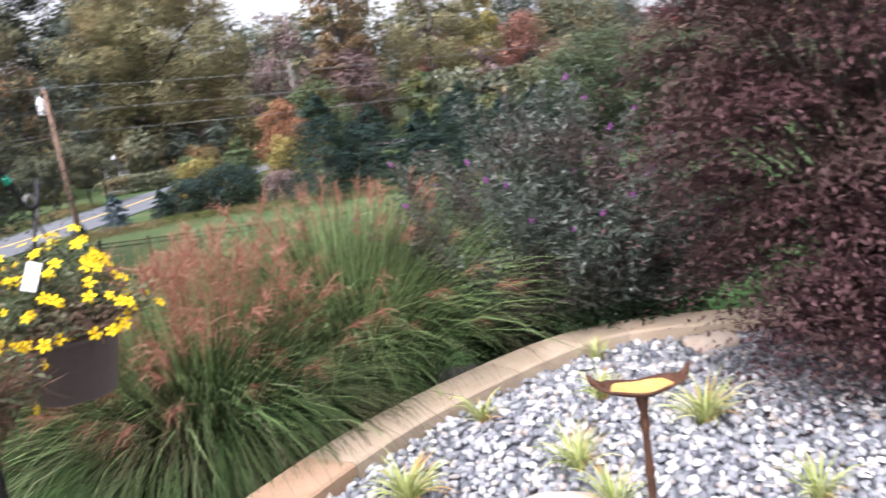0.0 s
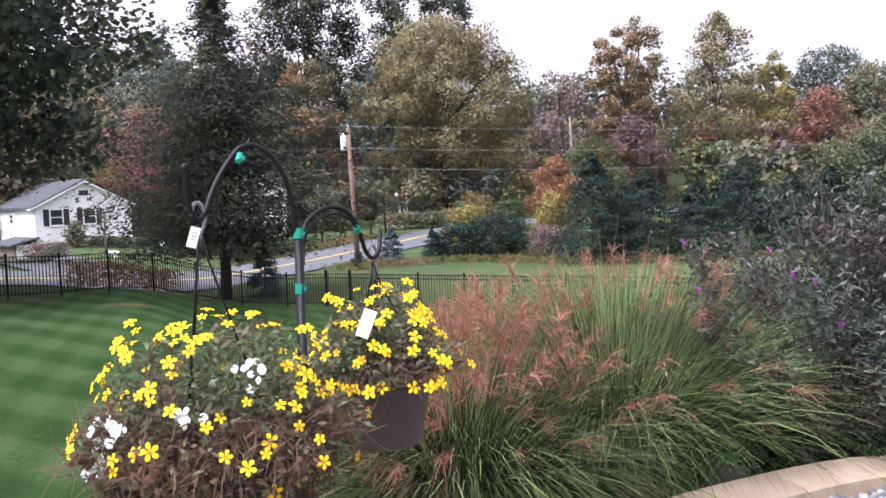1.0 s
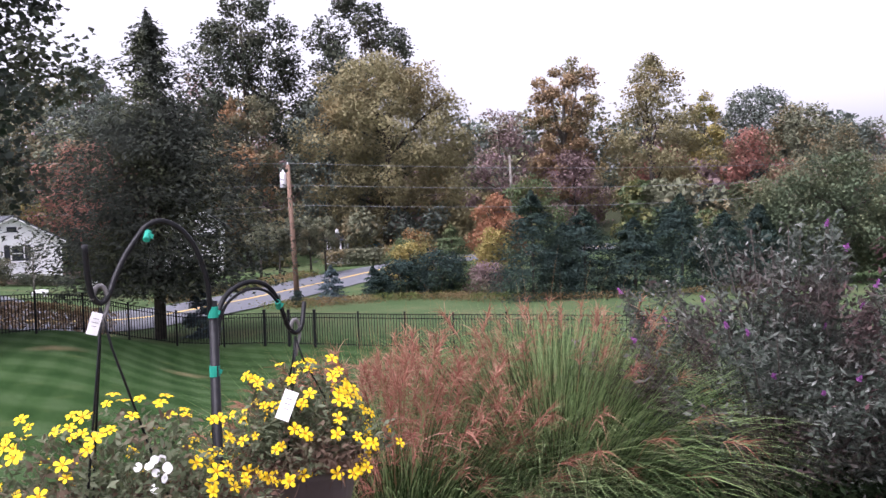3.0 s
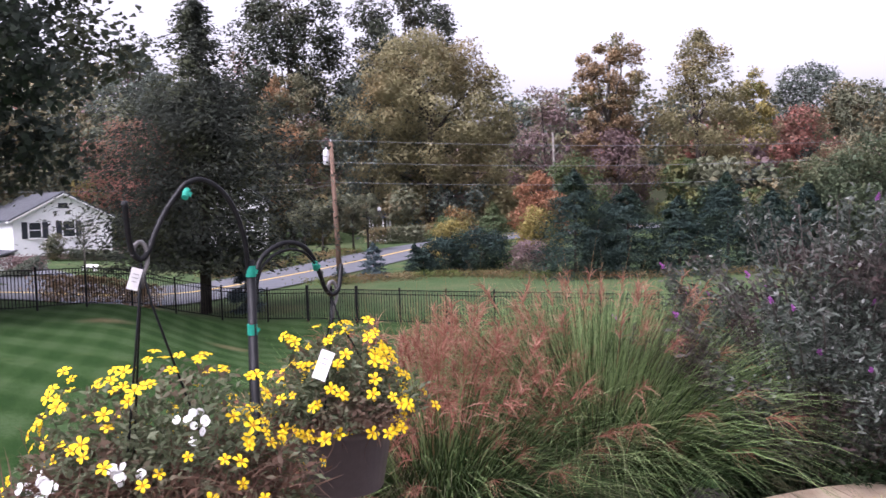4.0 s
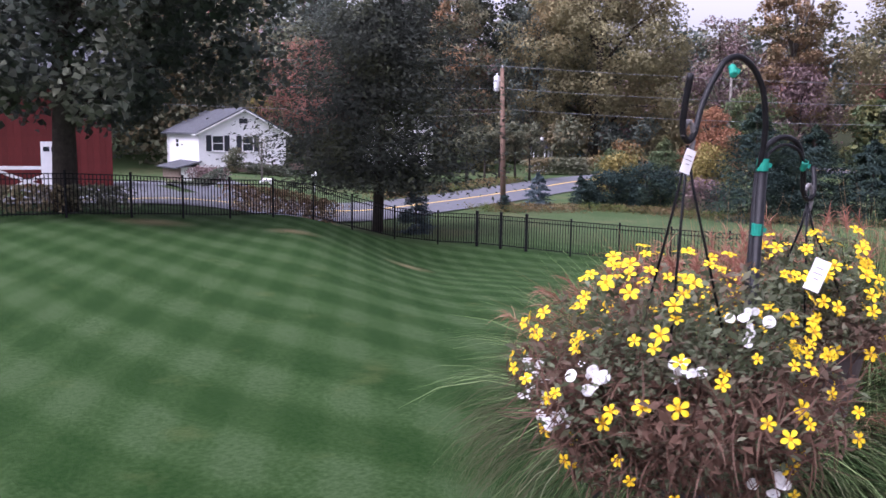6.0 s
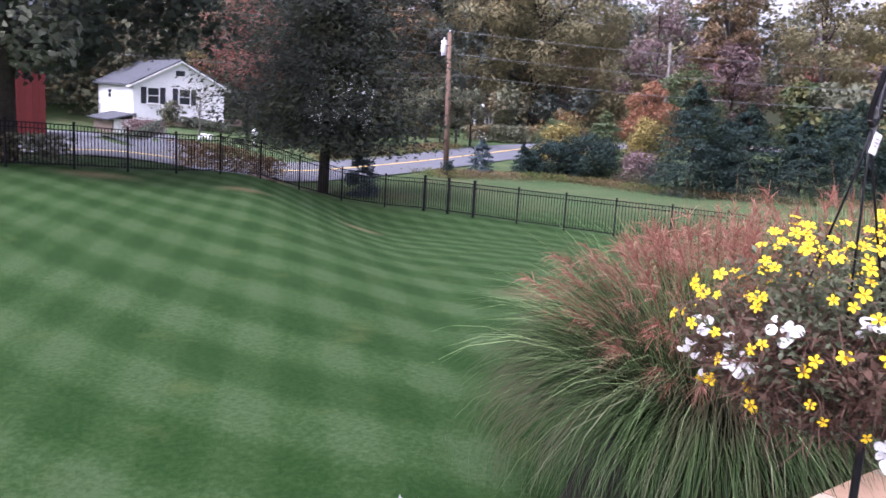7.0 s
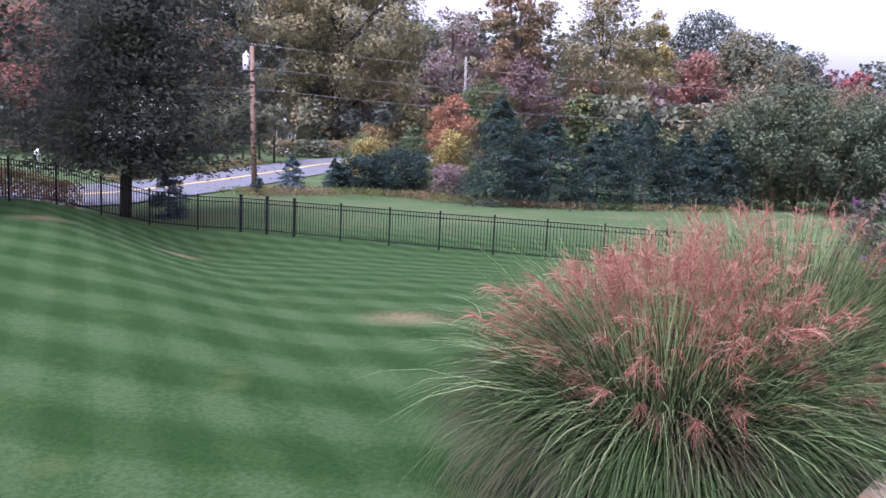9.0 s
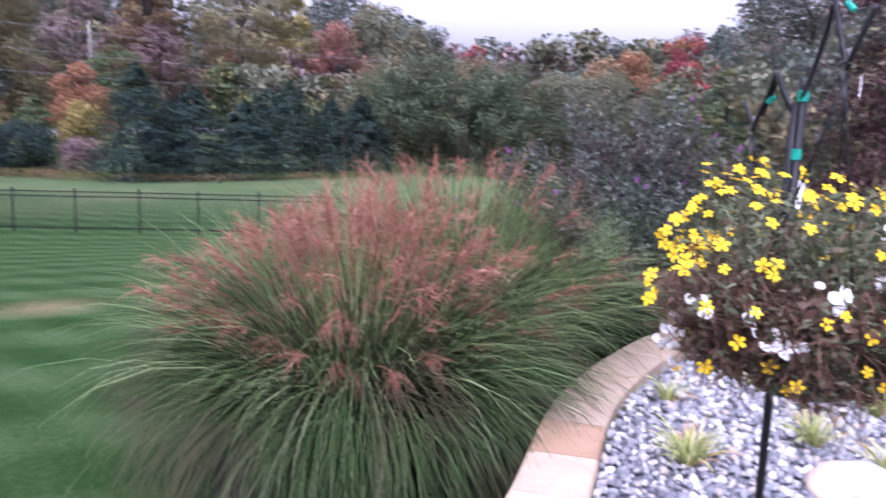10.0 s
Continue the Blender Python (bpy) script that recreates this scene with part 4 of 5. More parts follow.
for i, (x, y) in enumerate(POSTS):
    part("post", thick_me if i in (12, 13, 14) else post_me, fence, at=(x, y, hz(x, y)))
    if i + 1 == len(POSTS):
        break
    u, v = POSTS[i + 1]
    a, b = Vector((x, y, hz(x, y))), Vector((u, v, hz(u, v)))
    for z in (0.13, 1.06, 1.2):
        d = b - a
        m = Matrix.Translation(a.lerp(b, 0.5) + Vector((0, 0, z))) @ d.to_track_quat("X", "Z").to_matrix().to_4x4()
        rail = part("rail", box("rail", (d.length - 0.05, 0.024, 0.028), BLACK_IRON), fence)
        rail.matrix_basis = m
    n = max(2, round((b - a).length / 0.105))
    for k in range(1, n):
        p = a.lerp(b, k / n)
        if count < 300 and i >= 4:
            part("picket", picket_me, fence, at=p)
            count += 1
        else:
            rest.append((picket_me, Matrix.Translation(p)))
part("pickets", join(rest, "pickets"), fence, kind="stuff")

# ---- utility pole and its wires ----
PX, PY = -21.9, 45.3
pole = thing("utility_pole", (PX, PY, hz(PX, PY)), "weathered wooden utility pole with a grey transformer", "utility pole")
top = 5.75 - hz(PX, PY)
lean = -0.28
part("shaft", tubes("shaft", [([(0, 0, 0), (lean * 0.5, 0, top / 2), (lean, 0, top)], [0.17, 0.15, 0.12])], POLE_WOOD, 10), pole)
part("transformer", lathe("transformer", [(0.01, 0), (0.16, 0), (0.19, 0.05), (0.19, 0.8), (0.15, 0.9), (0.05, 0.93), (0.05, 1.05), (0.01, 1.06)], STEEL, 14), pole, "pale grey transformer can", (lean - 0.33, 0.0, top - 1.35))
part("bracket", box("bracket", (0.5, 0.06, 0.06), STEEL, 0.01), pole, at=(lean - 0.15, 0, top - 0.75))
for z in (top + 0.02, top - 1.25, top - 2.45):
    part("insulator", lathe("insulator", [(0.02, 0), (0.05, 0.02), (0.03, 0.06), (0.05, 0.1), (0.02, 0.14)], STEEL, 8), pole, at=(lean * z / top, 0, z))


def wire(a, b, sag, radius, label):
    a, b = Vector(a), Vector(b)
    pts = [a.lerp(b, i / 24) - Vector((0, 0, sag * (1 - (2 * i / 24 - 1) ** 2))) for i in range(25)]
    ob = new("wire", tubes("wire", [(pts, radius)], WIRE, 5))
    tagged(ob, label, "cable", "overhead wires")


TX = PX + lean
for dz, sag in ((0.1, 0.9), (-1.2, 1.1), (-2.4, 1.3)):
    z = 5.75 + dz
    wire((TX, PY, z), (-58, 8, z + 2.2 - dz * 0.2), sag, 0.011, "thin grey overhead wire hung from the pole")
    wire((TX, PY, z), (39.8, 101.5, 8.3 + dz * 0.6), sag * 1.4, 0.014, "thin grey overhead wire hung from the pole")
wire((TX, PY, 3.2), (-43.5, 56, 4.4), 0.7, 0.012, "thin service wire to the white house")
far_pole = thing("utility_pole", (39.8, 101.5, hz(39.8, 101.5)), "pale distant utility pole on the wooded slope", "utility pole")
part("shaft", tubes("shaft", [([(0, 0, 0), (0.1, 0, 8.4 - hz(39.8, 101.5))], [0.2, 0.16])], BARK_GREY, 8), far_pole)
snag = thing("dead_trunk", (-17.1, 88, hz(-17.1, 88)), "pale dead tree trunk standing among the trees", "dead tree")
part("trunk", tubes("trunk", [([(0, 0, 0), (0.1, 0, 7), (0, 0, 10.8)], [0.22, 0.17, 0.11]), ([(0.1, 0, 8.2), (0.6, 0, 8.9)], [0.1, 0.05])], BARK_GREY, 8), snag)


# ---- houses across the road ----
def window(parent, at, w, h, turn=0.0, shutters=True):
    """A sash window: frame, panes, sill, and shutters beside it."""
    f = part("window", join([(box("a", (w + 0.14, 0.08, 0.08), WHITE_PAINT, 0, (0, -0.03, h / 2)), Matrix()), (box("b", (w + 0.14, 0.08, 0.08), WHITE_PAINT, 0, (0, -0.03, -h / 2)), Matrix()),
                             (box("c", (0.07, 0.08, h), WHITE_PAINT, 0, (-w / 2, -0.03, 0)), Matrix()), (box("d", (0.07, 0.08, h), WHITE_PAINT, 0, (w / 2, -0.03, 0)), Matrix()),
                             (box("e", (w, 0.06, 0.05), WHITE_PAINT, 0, (0, -0.045, 0)), Matrix())], "window"), parent, at=at, turn=(0, 0, turn))
    part("pane", box("pane", (w - 0.06, 0.02, h / 2 - 0.06), PANE, 0, (0, -0.042, h / 4)), f)
    part("pane", box("pane", (w - 0.06, 0.02, h / 2 - 0.06), PANE, 0, (0, -0.042, -h / 4)), f)
    part("sill", box("sill", (w + 0.2, 0.14, 0.05), WHITE_PAINT, 0, (0, -0.06, -h / 2 - 0.05)), f)
    if shutters:
        for k in (-1, 1):
            part("shutter", box("shutter", (0.42, 0.05, h + 0.06), SHUTTER, 0.01, (k * (w / 2 + 0.28), -0.03, 0)), f)
    return f


def clapboards(name, width, z0, z1, mat, step=0.16, peak=0.0):
    """Lapped boards over a wall, each leaning out a little at its foot; with a peak they fill the gable."""
    V, F = [], []
    z = z0
    top = z1 + peak
    while z < top - 0.01:
        zt = min(z + step, top)
        cut = lambda h: width / 2 if h <= z1 else width / 2 * max(0.0, 1 - (h - z1) / max(peak, 1e-6))
        a, b = cut(z), cut(zt)
        n = len(V)
        V += [(-a, -0.03, z), (a, -0.03, z), (b, -0.008, zt), (-b, -0.008, zt), (-a, 0, z), (a, 0, z)]
        F += [(n, n + 1, n + 2, n + 3), (n + 4, n + 5, n + 1, n)]
        z = zt
    return mesh_of(name, V, F, mat)


def prism(name, w, length, z0, z1, peak, mat):
    """The body under a gabled roof: gable ends at y = 0 and y = length."""
    V = [(-w / 2, 0, z0), (w / 2, 0, z0), (w / 2, 0, z1), (0, 0, z1 + peak), (-w / 2, 0, z1)]
    V += [(x, length, z) for x, y, z in V]
    F = [(0, 1, 2, 3, 4), (9, 8, 7, 6, 5), (0, 5, 6, 1), (1, 6, 7, 2), (4, 9, 5, 0), (2, 7, 8, 3), (3, 8, 9, 4)]
    return mesh_of(name, V, F, mat)


def roof_slab(name, w, length, z1, peak, over, thick, mat, sides=(-1, 1)):
    V, F = [], []
    for k in sides:
        drop = peak / (w / 2) * over
        n = len(V)
        a = [(k * (w / 2 + over), -over, z1 - drop), (0, -over, z1 + peak), (0, length + over, z1 + peak), (k * (w / 2 + over), length + over, z1 - drop)]
        V += [(x, y, z + 0.02) for x, y, z in a] + [(x, y, z + 0.02 + thick) for x, y, z in a]
        F += [(n, n + 1, n + 2, n + 3), (n + 7, n + 6, n + 5, n + 4), (n, n + 4, n + 5, n + 1), (n + 1, n + 5, n + 6, n + 2), (n + 2, n + 6, n + 7, n + 3), (n + 3, n + 7, n + 4, n)]
    return mesh_of(name, V, F, mat)


HOUSE_TURN = 62
HX, HY = -47.7, 50.8
house = thing("house", (HX, HY, -1.4), "white clapboard house with grey gabled roof and garage below", "house")
house.rotation_euler = (0, 0, radians(HOUSE_TURN))
HW, HL = 7.2, 9.5
part("wall", prism("wall", HW, HL, -0.6, 3.1, 1.85, WHITE_PAINT), house, at=(0, 0.04, 0))
part("siding", clapboards("siding", HW, 0.35, 3.1, WHITE_PAINT, 0.2, 1.85), house)
sidew = part("siding", clapboards("siding", HL, 0.35, 3.1, WHITE_PAINT, 0.2), house, at=(-HW / 2, HL / 2, 0), turn=(0, 0, -90))
part("foundation", box("foundation", (HW + 0.06, HL + 0.06, 1.3), BRICK_FACE, 0, (0, HL / 2, -0.32)), house)
roof = part("roof", roof_slab("roof", HW, HL, 3.1, 1.85, 0.4, 0.16, SHINGLE), house)
part("fascia", roof_slab("fascia", HW, 0.06, 3.03, 1.85, 0.42, 0.1, WHITE_PAINT), roof)
window(house, (-2.1, 0, 2.25), 0.9, 1.2)
window(house, (0.35, 0, 2.25), 0.9, 1.2)
window(house, (-HW / 2, 6.0, 2.2), 0.9, 0.7, -90, False)
part("gable_vent", box("gable_vent", (0.7, 0.06, 0.4), SHUTTER, 0.01, (0, -0.03, 4.05)), house)
lean_roof = part("porch_roof", box("porch_roof", (2.2, 5.6, 0.12), SHINGLE, 0.01), house, at=(-HW / 2 - 0.9, 2.6, 0.55), turn=(0, -14, 0))
part("garage_wall", box("garage_wall", (1.5, 5.0, 1.9), BRICK_FACE, 0, (-HW / 2 - 0.75, 2.8, -0.55)), house)
part("garage_door", box("garage_door", (1.25, 0.08, 1.9), WHITE_PAINT, 0.01, (-HW / 2 - 0.75, 0.26, -0.6)), house)
part("front_step", box("front_step", (2.0, 1.4, 0.5), BRICK_FACE, 0.02, (HW / 2 + 1.2, 2.0, 0.3)), house)

WX, WY = -43.2, 67.5
white_house = thing("house", (WX, WY, hz(WX, WY)), "white gabled house half hidden behind the pine", "house")
white_house.rotation_euler = (0, 0, radians(50))
part("wall", prism("wall", 6.4, 8.5, -0.3, 4.6, 2.4, WHITE_PAINT), white_house, at=(0, 0.04, 0))
part("siding", clapboards("siding", 6.4, 0.0, 4.6, WHITE_PAINT, 0.2, 2.4), white_house)
part("roof", roof_slab("roof", 6.4, 8.5, 4.6, 2.4, 0.35, 0.16, SHINGLE), white_house)
for k in (-1.5, 1.5):
    window(white_house, (k, 0, 3.4), 0.95, 1.3, 0, False)
    window(white_house, (k, 0, 1.2), 0.95, 1.3, 0, False)

RX, RY = -37.6, 21.8
barn = thing("barn", (RX, RY, hz(RX, RY) - 0.1), "red board barn with grey roof and white trim", "barn")
barn.rotation_euler = (0, 0, radians(56))
BW, BL = 12.5, 9.0
part("wall", box("wall", (BW, BL, 5.2), BARN_RED, 0, (0, BL / 2, 2.6)), barn)
boards = box("board", (0.27, 0.03, 5.15), BARN_RED, 0.004, (0, -0.016, 2.6))
for i in range(45):
    part("board", boards, barn, at=(-BW / 2 + 0.14 + i * 0.278, 0, 0))
V = [(-BW / 2 - .4, -.5, 5.0), (BW / 2 + .4, -.5, 5.0), (BW / 2 + .4, BL / 2, 8.4), (-BW / 2 - .4, BL / 2, 8.4), (BW / 2 + .4, BL + .5, 5.0), (-BW / 2 - .4, BL + .5, 5.0)]
part("roof", mesh_of("roof", V + [(x, y, z + .18) for x, y, z in V], [(3, 2, 1, 0), (5, 4, 2, 3), (6, 7, 8, 9), (9, 8, 10, 11), (0, 1, 7, 6), (4, 5, 11, 10), (1, 2, 8, 7), (2, 4, 10, 8), (0, 6, 9, 3), (3, 9, 11, 5)], SHINGLE), barn)
door = part("door", box("door", (1.5, 0.06, 2.2), WHITE_PAINT, 0.01, (0, -0.06, 1.1)), barn, "white barn door with small panes", (3.9, 0, 0.1))
for k in range(4):
    part("pane", box("pane", (0.26, 0.03, 0.22), PANE, 0, (-0.51 + 0.34 * k, -0.085, 1.85)), door)
part("trim", box("trim", (0.2, 0.06, 4.0), WHITE_PAINT, 0, (0, -0.06, 2.0)), barn, at=(-0.9, 0, 0.1))
part("trim", box("trim", (2.6, 0.06, 0.16), WHITE_PAINT, 0, (0, -0.06, 3.9)), barn, at=(-0.2, 0, 0.1))
rail_fence = thing("rail_fence", (-33.6, 20.6, hz(-33.6, 20.6)), "white cross-braced rail fence before the barn", "fence")
rail_fence.rotation_euler = (0, 0, radians(56))
for k in range(3):
    part("post", box("post", (0.16, 0.16, 1.35), WHITE_PAINT, 0.01, (0, 0, 0.66)), rail_fence, at=(-2.6 + 2.6 * k, 0, 0))
for k in range(2):
    for z in (1.15,):
        part("rail", box("rail", (2.44, 0.06, 0.14), WHITE_PAINT, 0.005), rail_fence, at=(-1.3 + 2.6 * k, 0, z))
    for a in (-22, 22):
        part("brace", box("brace", (2.5, 0.05, 0.13), WHITE_PAINT, 0.005), rail_fence, at=(-1.3 + 2.6 * k, 0.05 * (1 if a > 0 else -1), 0.58), turn=(0, a, 0))

gx, gy = -34.4, 81
gazebo = thing("gazebo", (gx, gy, hz(gx, gy)), "small white garden gazebo with dark roof", "gazebo")
for k in range(6):
    a = math.radians(60 * k + 10)
    part("column", box("column", (0.16, 0.16, 2.3), WHITE_PAINT, 0.02, (0, 0, 1.15)), gazebo, at=(1.1 * math.cos(a), 1.1 * math.sin(a), 0.1))
part("deck", lathe("deck", [(1.35, 0), (1.35, 0.15), (0.01, 0.16)], WHITE_PAINT, 6), gazebo)
groof = part("roof", lathe("roof", [(1.5, 2.35), (1.5, 2.45), (0.2, 3.2), (0.01, 3.25)], SHUTTER, 6), gazebo)
part("cupola", lathe("cupola", [(0.2, 3.2), (0.2, 3.5), (0.01, 3.75)], WHITE_PAINT, 6), groof)
part("lattice", box("lattice", (0.9, 0.05, 0.8), WHITE_PAINT, 0.01, (0, -1.05, 0.5)), gazebo)

fx, fy = -34.5, 110
far_house = thing("house", (fx, fy, hz(fx, fy)), "pale distant house with grey roof among trees", "house")
far_house.rotation_euler = (0, 0, radians(48))
part("wall", prism("wall", 7.5, 11, -0.3, 4.2, 2.6, BRICK_FACE), far_house)
part("roof", roof_slab("roof", 7.5, 11, 4.2, 2.6, 0.4, 0.2, SHINGLE), far_house)
for k in (-1.7, 1.7):
    window(far_house, (k, 0, 2.6), 1.1, 1.5, 0, False)
shed_x, shed_y = -37.6, 100
shed = thing("shed", (shed_x, shed_y, hz(shed_x, shed_y)), "small pale shed with blue tarpaulin", "shed")
part("wall", prism("wall", 2.6, 2.4, -0.2, 2.3, 0.7, WHITE_PAINT), shed)
part("roof", roof_slab("roof", 2.6, 2.4, 2.3, 0.7, 0.2, 0.08, WHITE_PAINT), shed)
TARP = surface("blue_tarpaulin", (0.08, 0.3, 0.42), (0.16, 0.45, 0.55), 4, 0.5)
part("tarpaulin", box("tarpaulin", (1.5, 0.08, 1.3), TARP, 0.02, (0.2, -0.06, 0.9)), shed)


def hedge(name, pts, half, tall, mat, leaf, n, label, seed, wide=0.6):
    r = np.random.default_rng(seed)
    P = curve_points(pts, 60)
    i = r.integers(0, 60, n)
    d = r.normal(size=(n, 3)) * np.array([half * 0.6, half * 0.6, 0])
    xy = P[i] + d[:, :2]
    z = height(xy[:, 0], xy[:, 1]) + tall * r.uniform(0.02, 1, n) ** 0.7
    at = np.stack([xy[:, 0], xy[:, 1], z], -1)
    root = thing(name, (0, 0, 0), label, "hedge")
    part("leaves", quads_mesh("leaves", leaf_quads(at, leaf, leaf * wide, 0.4, None, 0, r), mat), root, kind="stuff")


hedge("hedge", [(-41.5, 99.4), (-37, 101), (-32.3, 102.7)], 0.8, 2.0, DARK_WOOD, 0.5, 3800, "long dark clipped hedge beyond the road", 100)
hedge("hedge", [(-46.7, 50.4), (-46.0, 51.8), (-45.2, 53.2)], 0.5, 0.85, DARK_WOOD, 0.18, 2200, "dark clipped shrubs along the white house", 101)
hedge("hedge", [(-41.5, 37.5), (-39.3, 39.6)], 0.5, 0.95, DARK_WOOD, 0.16, 1600, "low rounded garden shrubs by the driveway", 102)
hedge("hedge", [(-22.5, 13.6), (-21.8, 15.2), (-21.2, 16.8)], 0.4, 0.8, OAK_GREEN, 0.12, 2600, "low green shrubs behind the fence", 103)
hedge("hedge", [(-20.9, 21.4), (-20.3, 23.2), (-19.6, 25.0)], 0.45, 0.95, RUST_PINE, 0.12, 3000, "tawny ornamental grasses behind the fence", 104)
hedge("hedge", [(-33.6, 76.6), (-31, 78), (-28.4, 79.5)], 0.9, 1.7, OAK_GREEN, 0.3, 3000, "rough green scrub beyond the road", 105)
hedge("meadow_edge", [(-20.5, 40.5), (-18, 42.6), (-14, 46), (-10, 44.5), (-3, 45.3), (5, 48)], 1.3, 0.4, MEADOW_GRASS, 0.2, 9000, "dry yellow meadow grass along the lawn's far edge", 106, 0.2)
hedge("meadow_edge", [(-29.9, 44), (-30.6, 55), (-31, 66)], 1.2, 0.5, MEADOW_GRASS, 0.25, 6000, "dry yellow grass along the road", 107, 0.2)
tree("shrub", -46.9, 48.9, 0.5, 2.1, OAK_GREEN, "broad", 0.16, 2400, "rounded green shrub beside the white house", 110, BARK, 0.1, 0.03, "shrub", lumps=14)
tree("shrub", -41.4, 40.4, -0.55, 3.4, MAUVE_WOOD, "broad", 0.16, 2600, "tawny rounded shrub by the driveway", 111, BARK, 0.1, 0.03, "shrub", lumps=14)
bench_x, bench_y = -39.0, 43.6
bench = thing("garden_bench", (bench_x, bench_y, hz(bench_x, bench_y)), "white bench on the far lawn", "bench")
part("seat", box("seat", (1.0, 0.4, 0.05), WHITE_PAINT, 0.01, (0, 0, 0.26)), bench)
part("backrest", box("backrest", (1.0, 0.05, 0.14), WHITE_PAINT, 0.01, (0, 0.2, 0.36)), bench)
for k in (-0.42, 0.42):
    part("leg", box("leg", (0.08, 0.36, 0.24), WHITE_PAINT, 0.01, (k, 0, 0.12)), bench)
lx, ly = -35.2, 44.0
post_lamp = thing("lamp_post", (lx, ly, hz(lx, ly)), "white garden lamp post on the far lawn", "lamp post")
part("post", tubes("post", [([(0, 0, 0), (0, 0, 0.95)], 0.07)], WHITE_PAINT, 8), post_lamp)
part("lantern", lathe("lantern", [(0.08, 0.95), (0.2, 1.02), (0.2, 1.28), (0.05, 1.4)], WHITE_PAINT, 8), post_lamp)


# ---- ornamental grasses below the wall ----
def arcs(base, az, length, rise, bend, width, k=7, r=rng, power=1.4):
    """Blades that climb from the base and arch over: edges (n, k, 3)."""
    n = len(az)
    t = np.linspace(0, 1, k)[None, :]
    el = rise[:, None] - bend[:, None] * t ** power
    step = length[:, None] / (k - 1)
    dx, dz = np.cos(el) * step, np.sin(el) * step
    h = np.concatenate([np.zeros((n, 1)), np.cumsum(dx[:, :-1], 1)], 1)
    z = np.concatenate([np.zeros((n, 1)), np.cumsum(dz[:, :-1], 1)], 1)
    sway = r.normal(size=(n, 1)) * 0.12 * t ** 2
    c, s = np.cos(az)[:, None], np.sin(az)[:, None]
    P = np.stack([c * h - s * sway * length[:, None], s * h + c * sway * length[:, None], z], -1) + base[:, None, :]
    w = width[:, None] * np.minimum(1, (1 - t) * 2.2 + 0.06) * 0.5
    twist = r.uniform(-0.7, 0.7, (n, 1))
    side = np.stack([-s * np.cos(twist) + 0 * t, c * np.cos(twist) + 0 * t, np.sin(twist) + 0 * t], -1)
    return P - side * w[..., None], P + side * w[..., None], P


def grass_clump(x, y, tall, reach, blades, plumes, seed, label, upright=1.2, blade=1.0, arch=(50, 215), pale=0.17):
    r = np.random.default_rng(seed)
    z0 = hz(x, y) + 0.02
    root = thing("ornamental_grass", (x, y, z0), label, "grass clump", "ornamental grasses")

    def blades_of(n, near, far, width):
        az = r.uniform(0, 2 * math.pi, n)
        q = r.uniform(0, 1, n)
        base = np.stack([np.cos(az), np.sin(az), 0 * az], -1) * (0.46 * reach * r.uniform(0, 1, n) ** 0.5)[:, None]
        rise = np.radians(90 - 13 * q ** 1.2 + r.normal(size=n) * 4)
        bend = np.radians(near + (far - near) * q + r.normal(size=n) * 14)
        length = blade * tall * r.uniform(0.85, 1.1, n) * (1 + 0.15 * q)
        return arcs(base, az, length, rise, bend, width * r.uniform(0.6, 1.3, n), 9, r, 1.5)

    a, b, _ = blades_of(blades, arch[0], arch[1], 0.0075)
    part("blades", strips_mesh("blades", a, b, BLADE), root, kind="stuff")
    a, b, _ = blades_of(int(blades * pale), 12, 120, 0.007)
    part("pale_blades", strips_mesh("pale_blades", a, b, BLADE_LIGHT), root, kind="stuff")
    # plumes: a stem each, with a tassel of drooping strands at its tip
    n = plumes
    az = r.uniform(0, 2 * math.pi, n)
    q = r.uniform(0, 1, n) ** upright
    base = np.stack([np.cos(az), np.sin(az), 0 * az], -1) * (0.3 * reach * r.uniform(0, 1, n))[:, None]
    length = tall * (1.07 + 0.065 * r.normal(size=n)) * (1 - 0.12 * q)
    a, b, P = arcs(base, az, length, np.radians(90 - 18 * q), np.radians(4 + 80 * q ** 1.6 + 8 * r.normal(size=n)), np.full(n, 0.007), 8, r)
    part("stems", strips_mesh("stems", a, b, PLUME_STEM), root, kind="stuff")
    tip, d = P[:, -2], unit(P[:, -1] - P[:, -3])
    m = 38
    start = np.repeat(tip, m, 0) - np.repeat(d, m, 0) * r.uniform(0, 0.16, (n * m, 1))
    out = unit(np.repeat(d, m, 0) * 0.9 + r.normal(size=(n * m, 3)) * 0.42)
    L = r.uniform(0.07, 0.17, (n * m, 1))
    t = np.linspace(0, 1, 4)[None, :, None]
    S = start[:, None, :] + out[:, None, :] * L[:, None, :] * t - np.array([0, 0, 1.0]) * (L[:, None, :] * 0.45 * t ** 2)
    side = unit(np.cross(out, r.normal(size=(n * m, 3))))[:, None, :] * (0.0019 * (1.2 - t))
    part("plumes", strips_mesh("plumes", S - side, S + side, PLUME), root, "feathery reddish plumes", kind="stuff")
    return root


grass_clump(-1.3, 4.15, 1.76, 1.0, 8500, 270, 201, "tall arching ornamental grass with reddish plumes", 0.95, 0.87)
grass_clump(-0.55, 5.0, 1.98, 0.95, 4400, 115, 202, "tall arching ornamental grass with pale upright blades", 0.5, 0.85, (5, 140), 0.9)




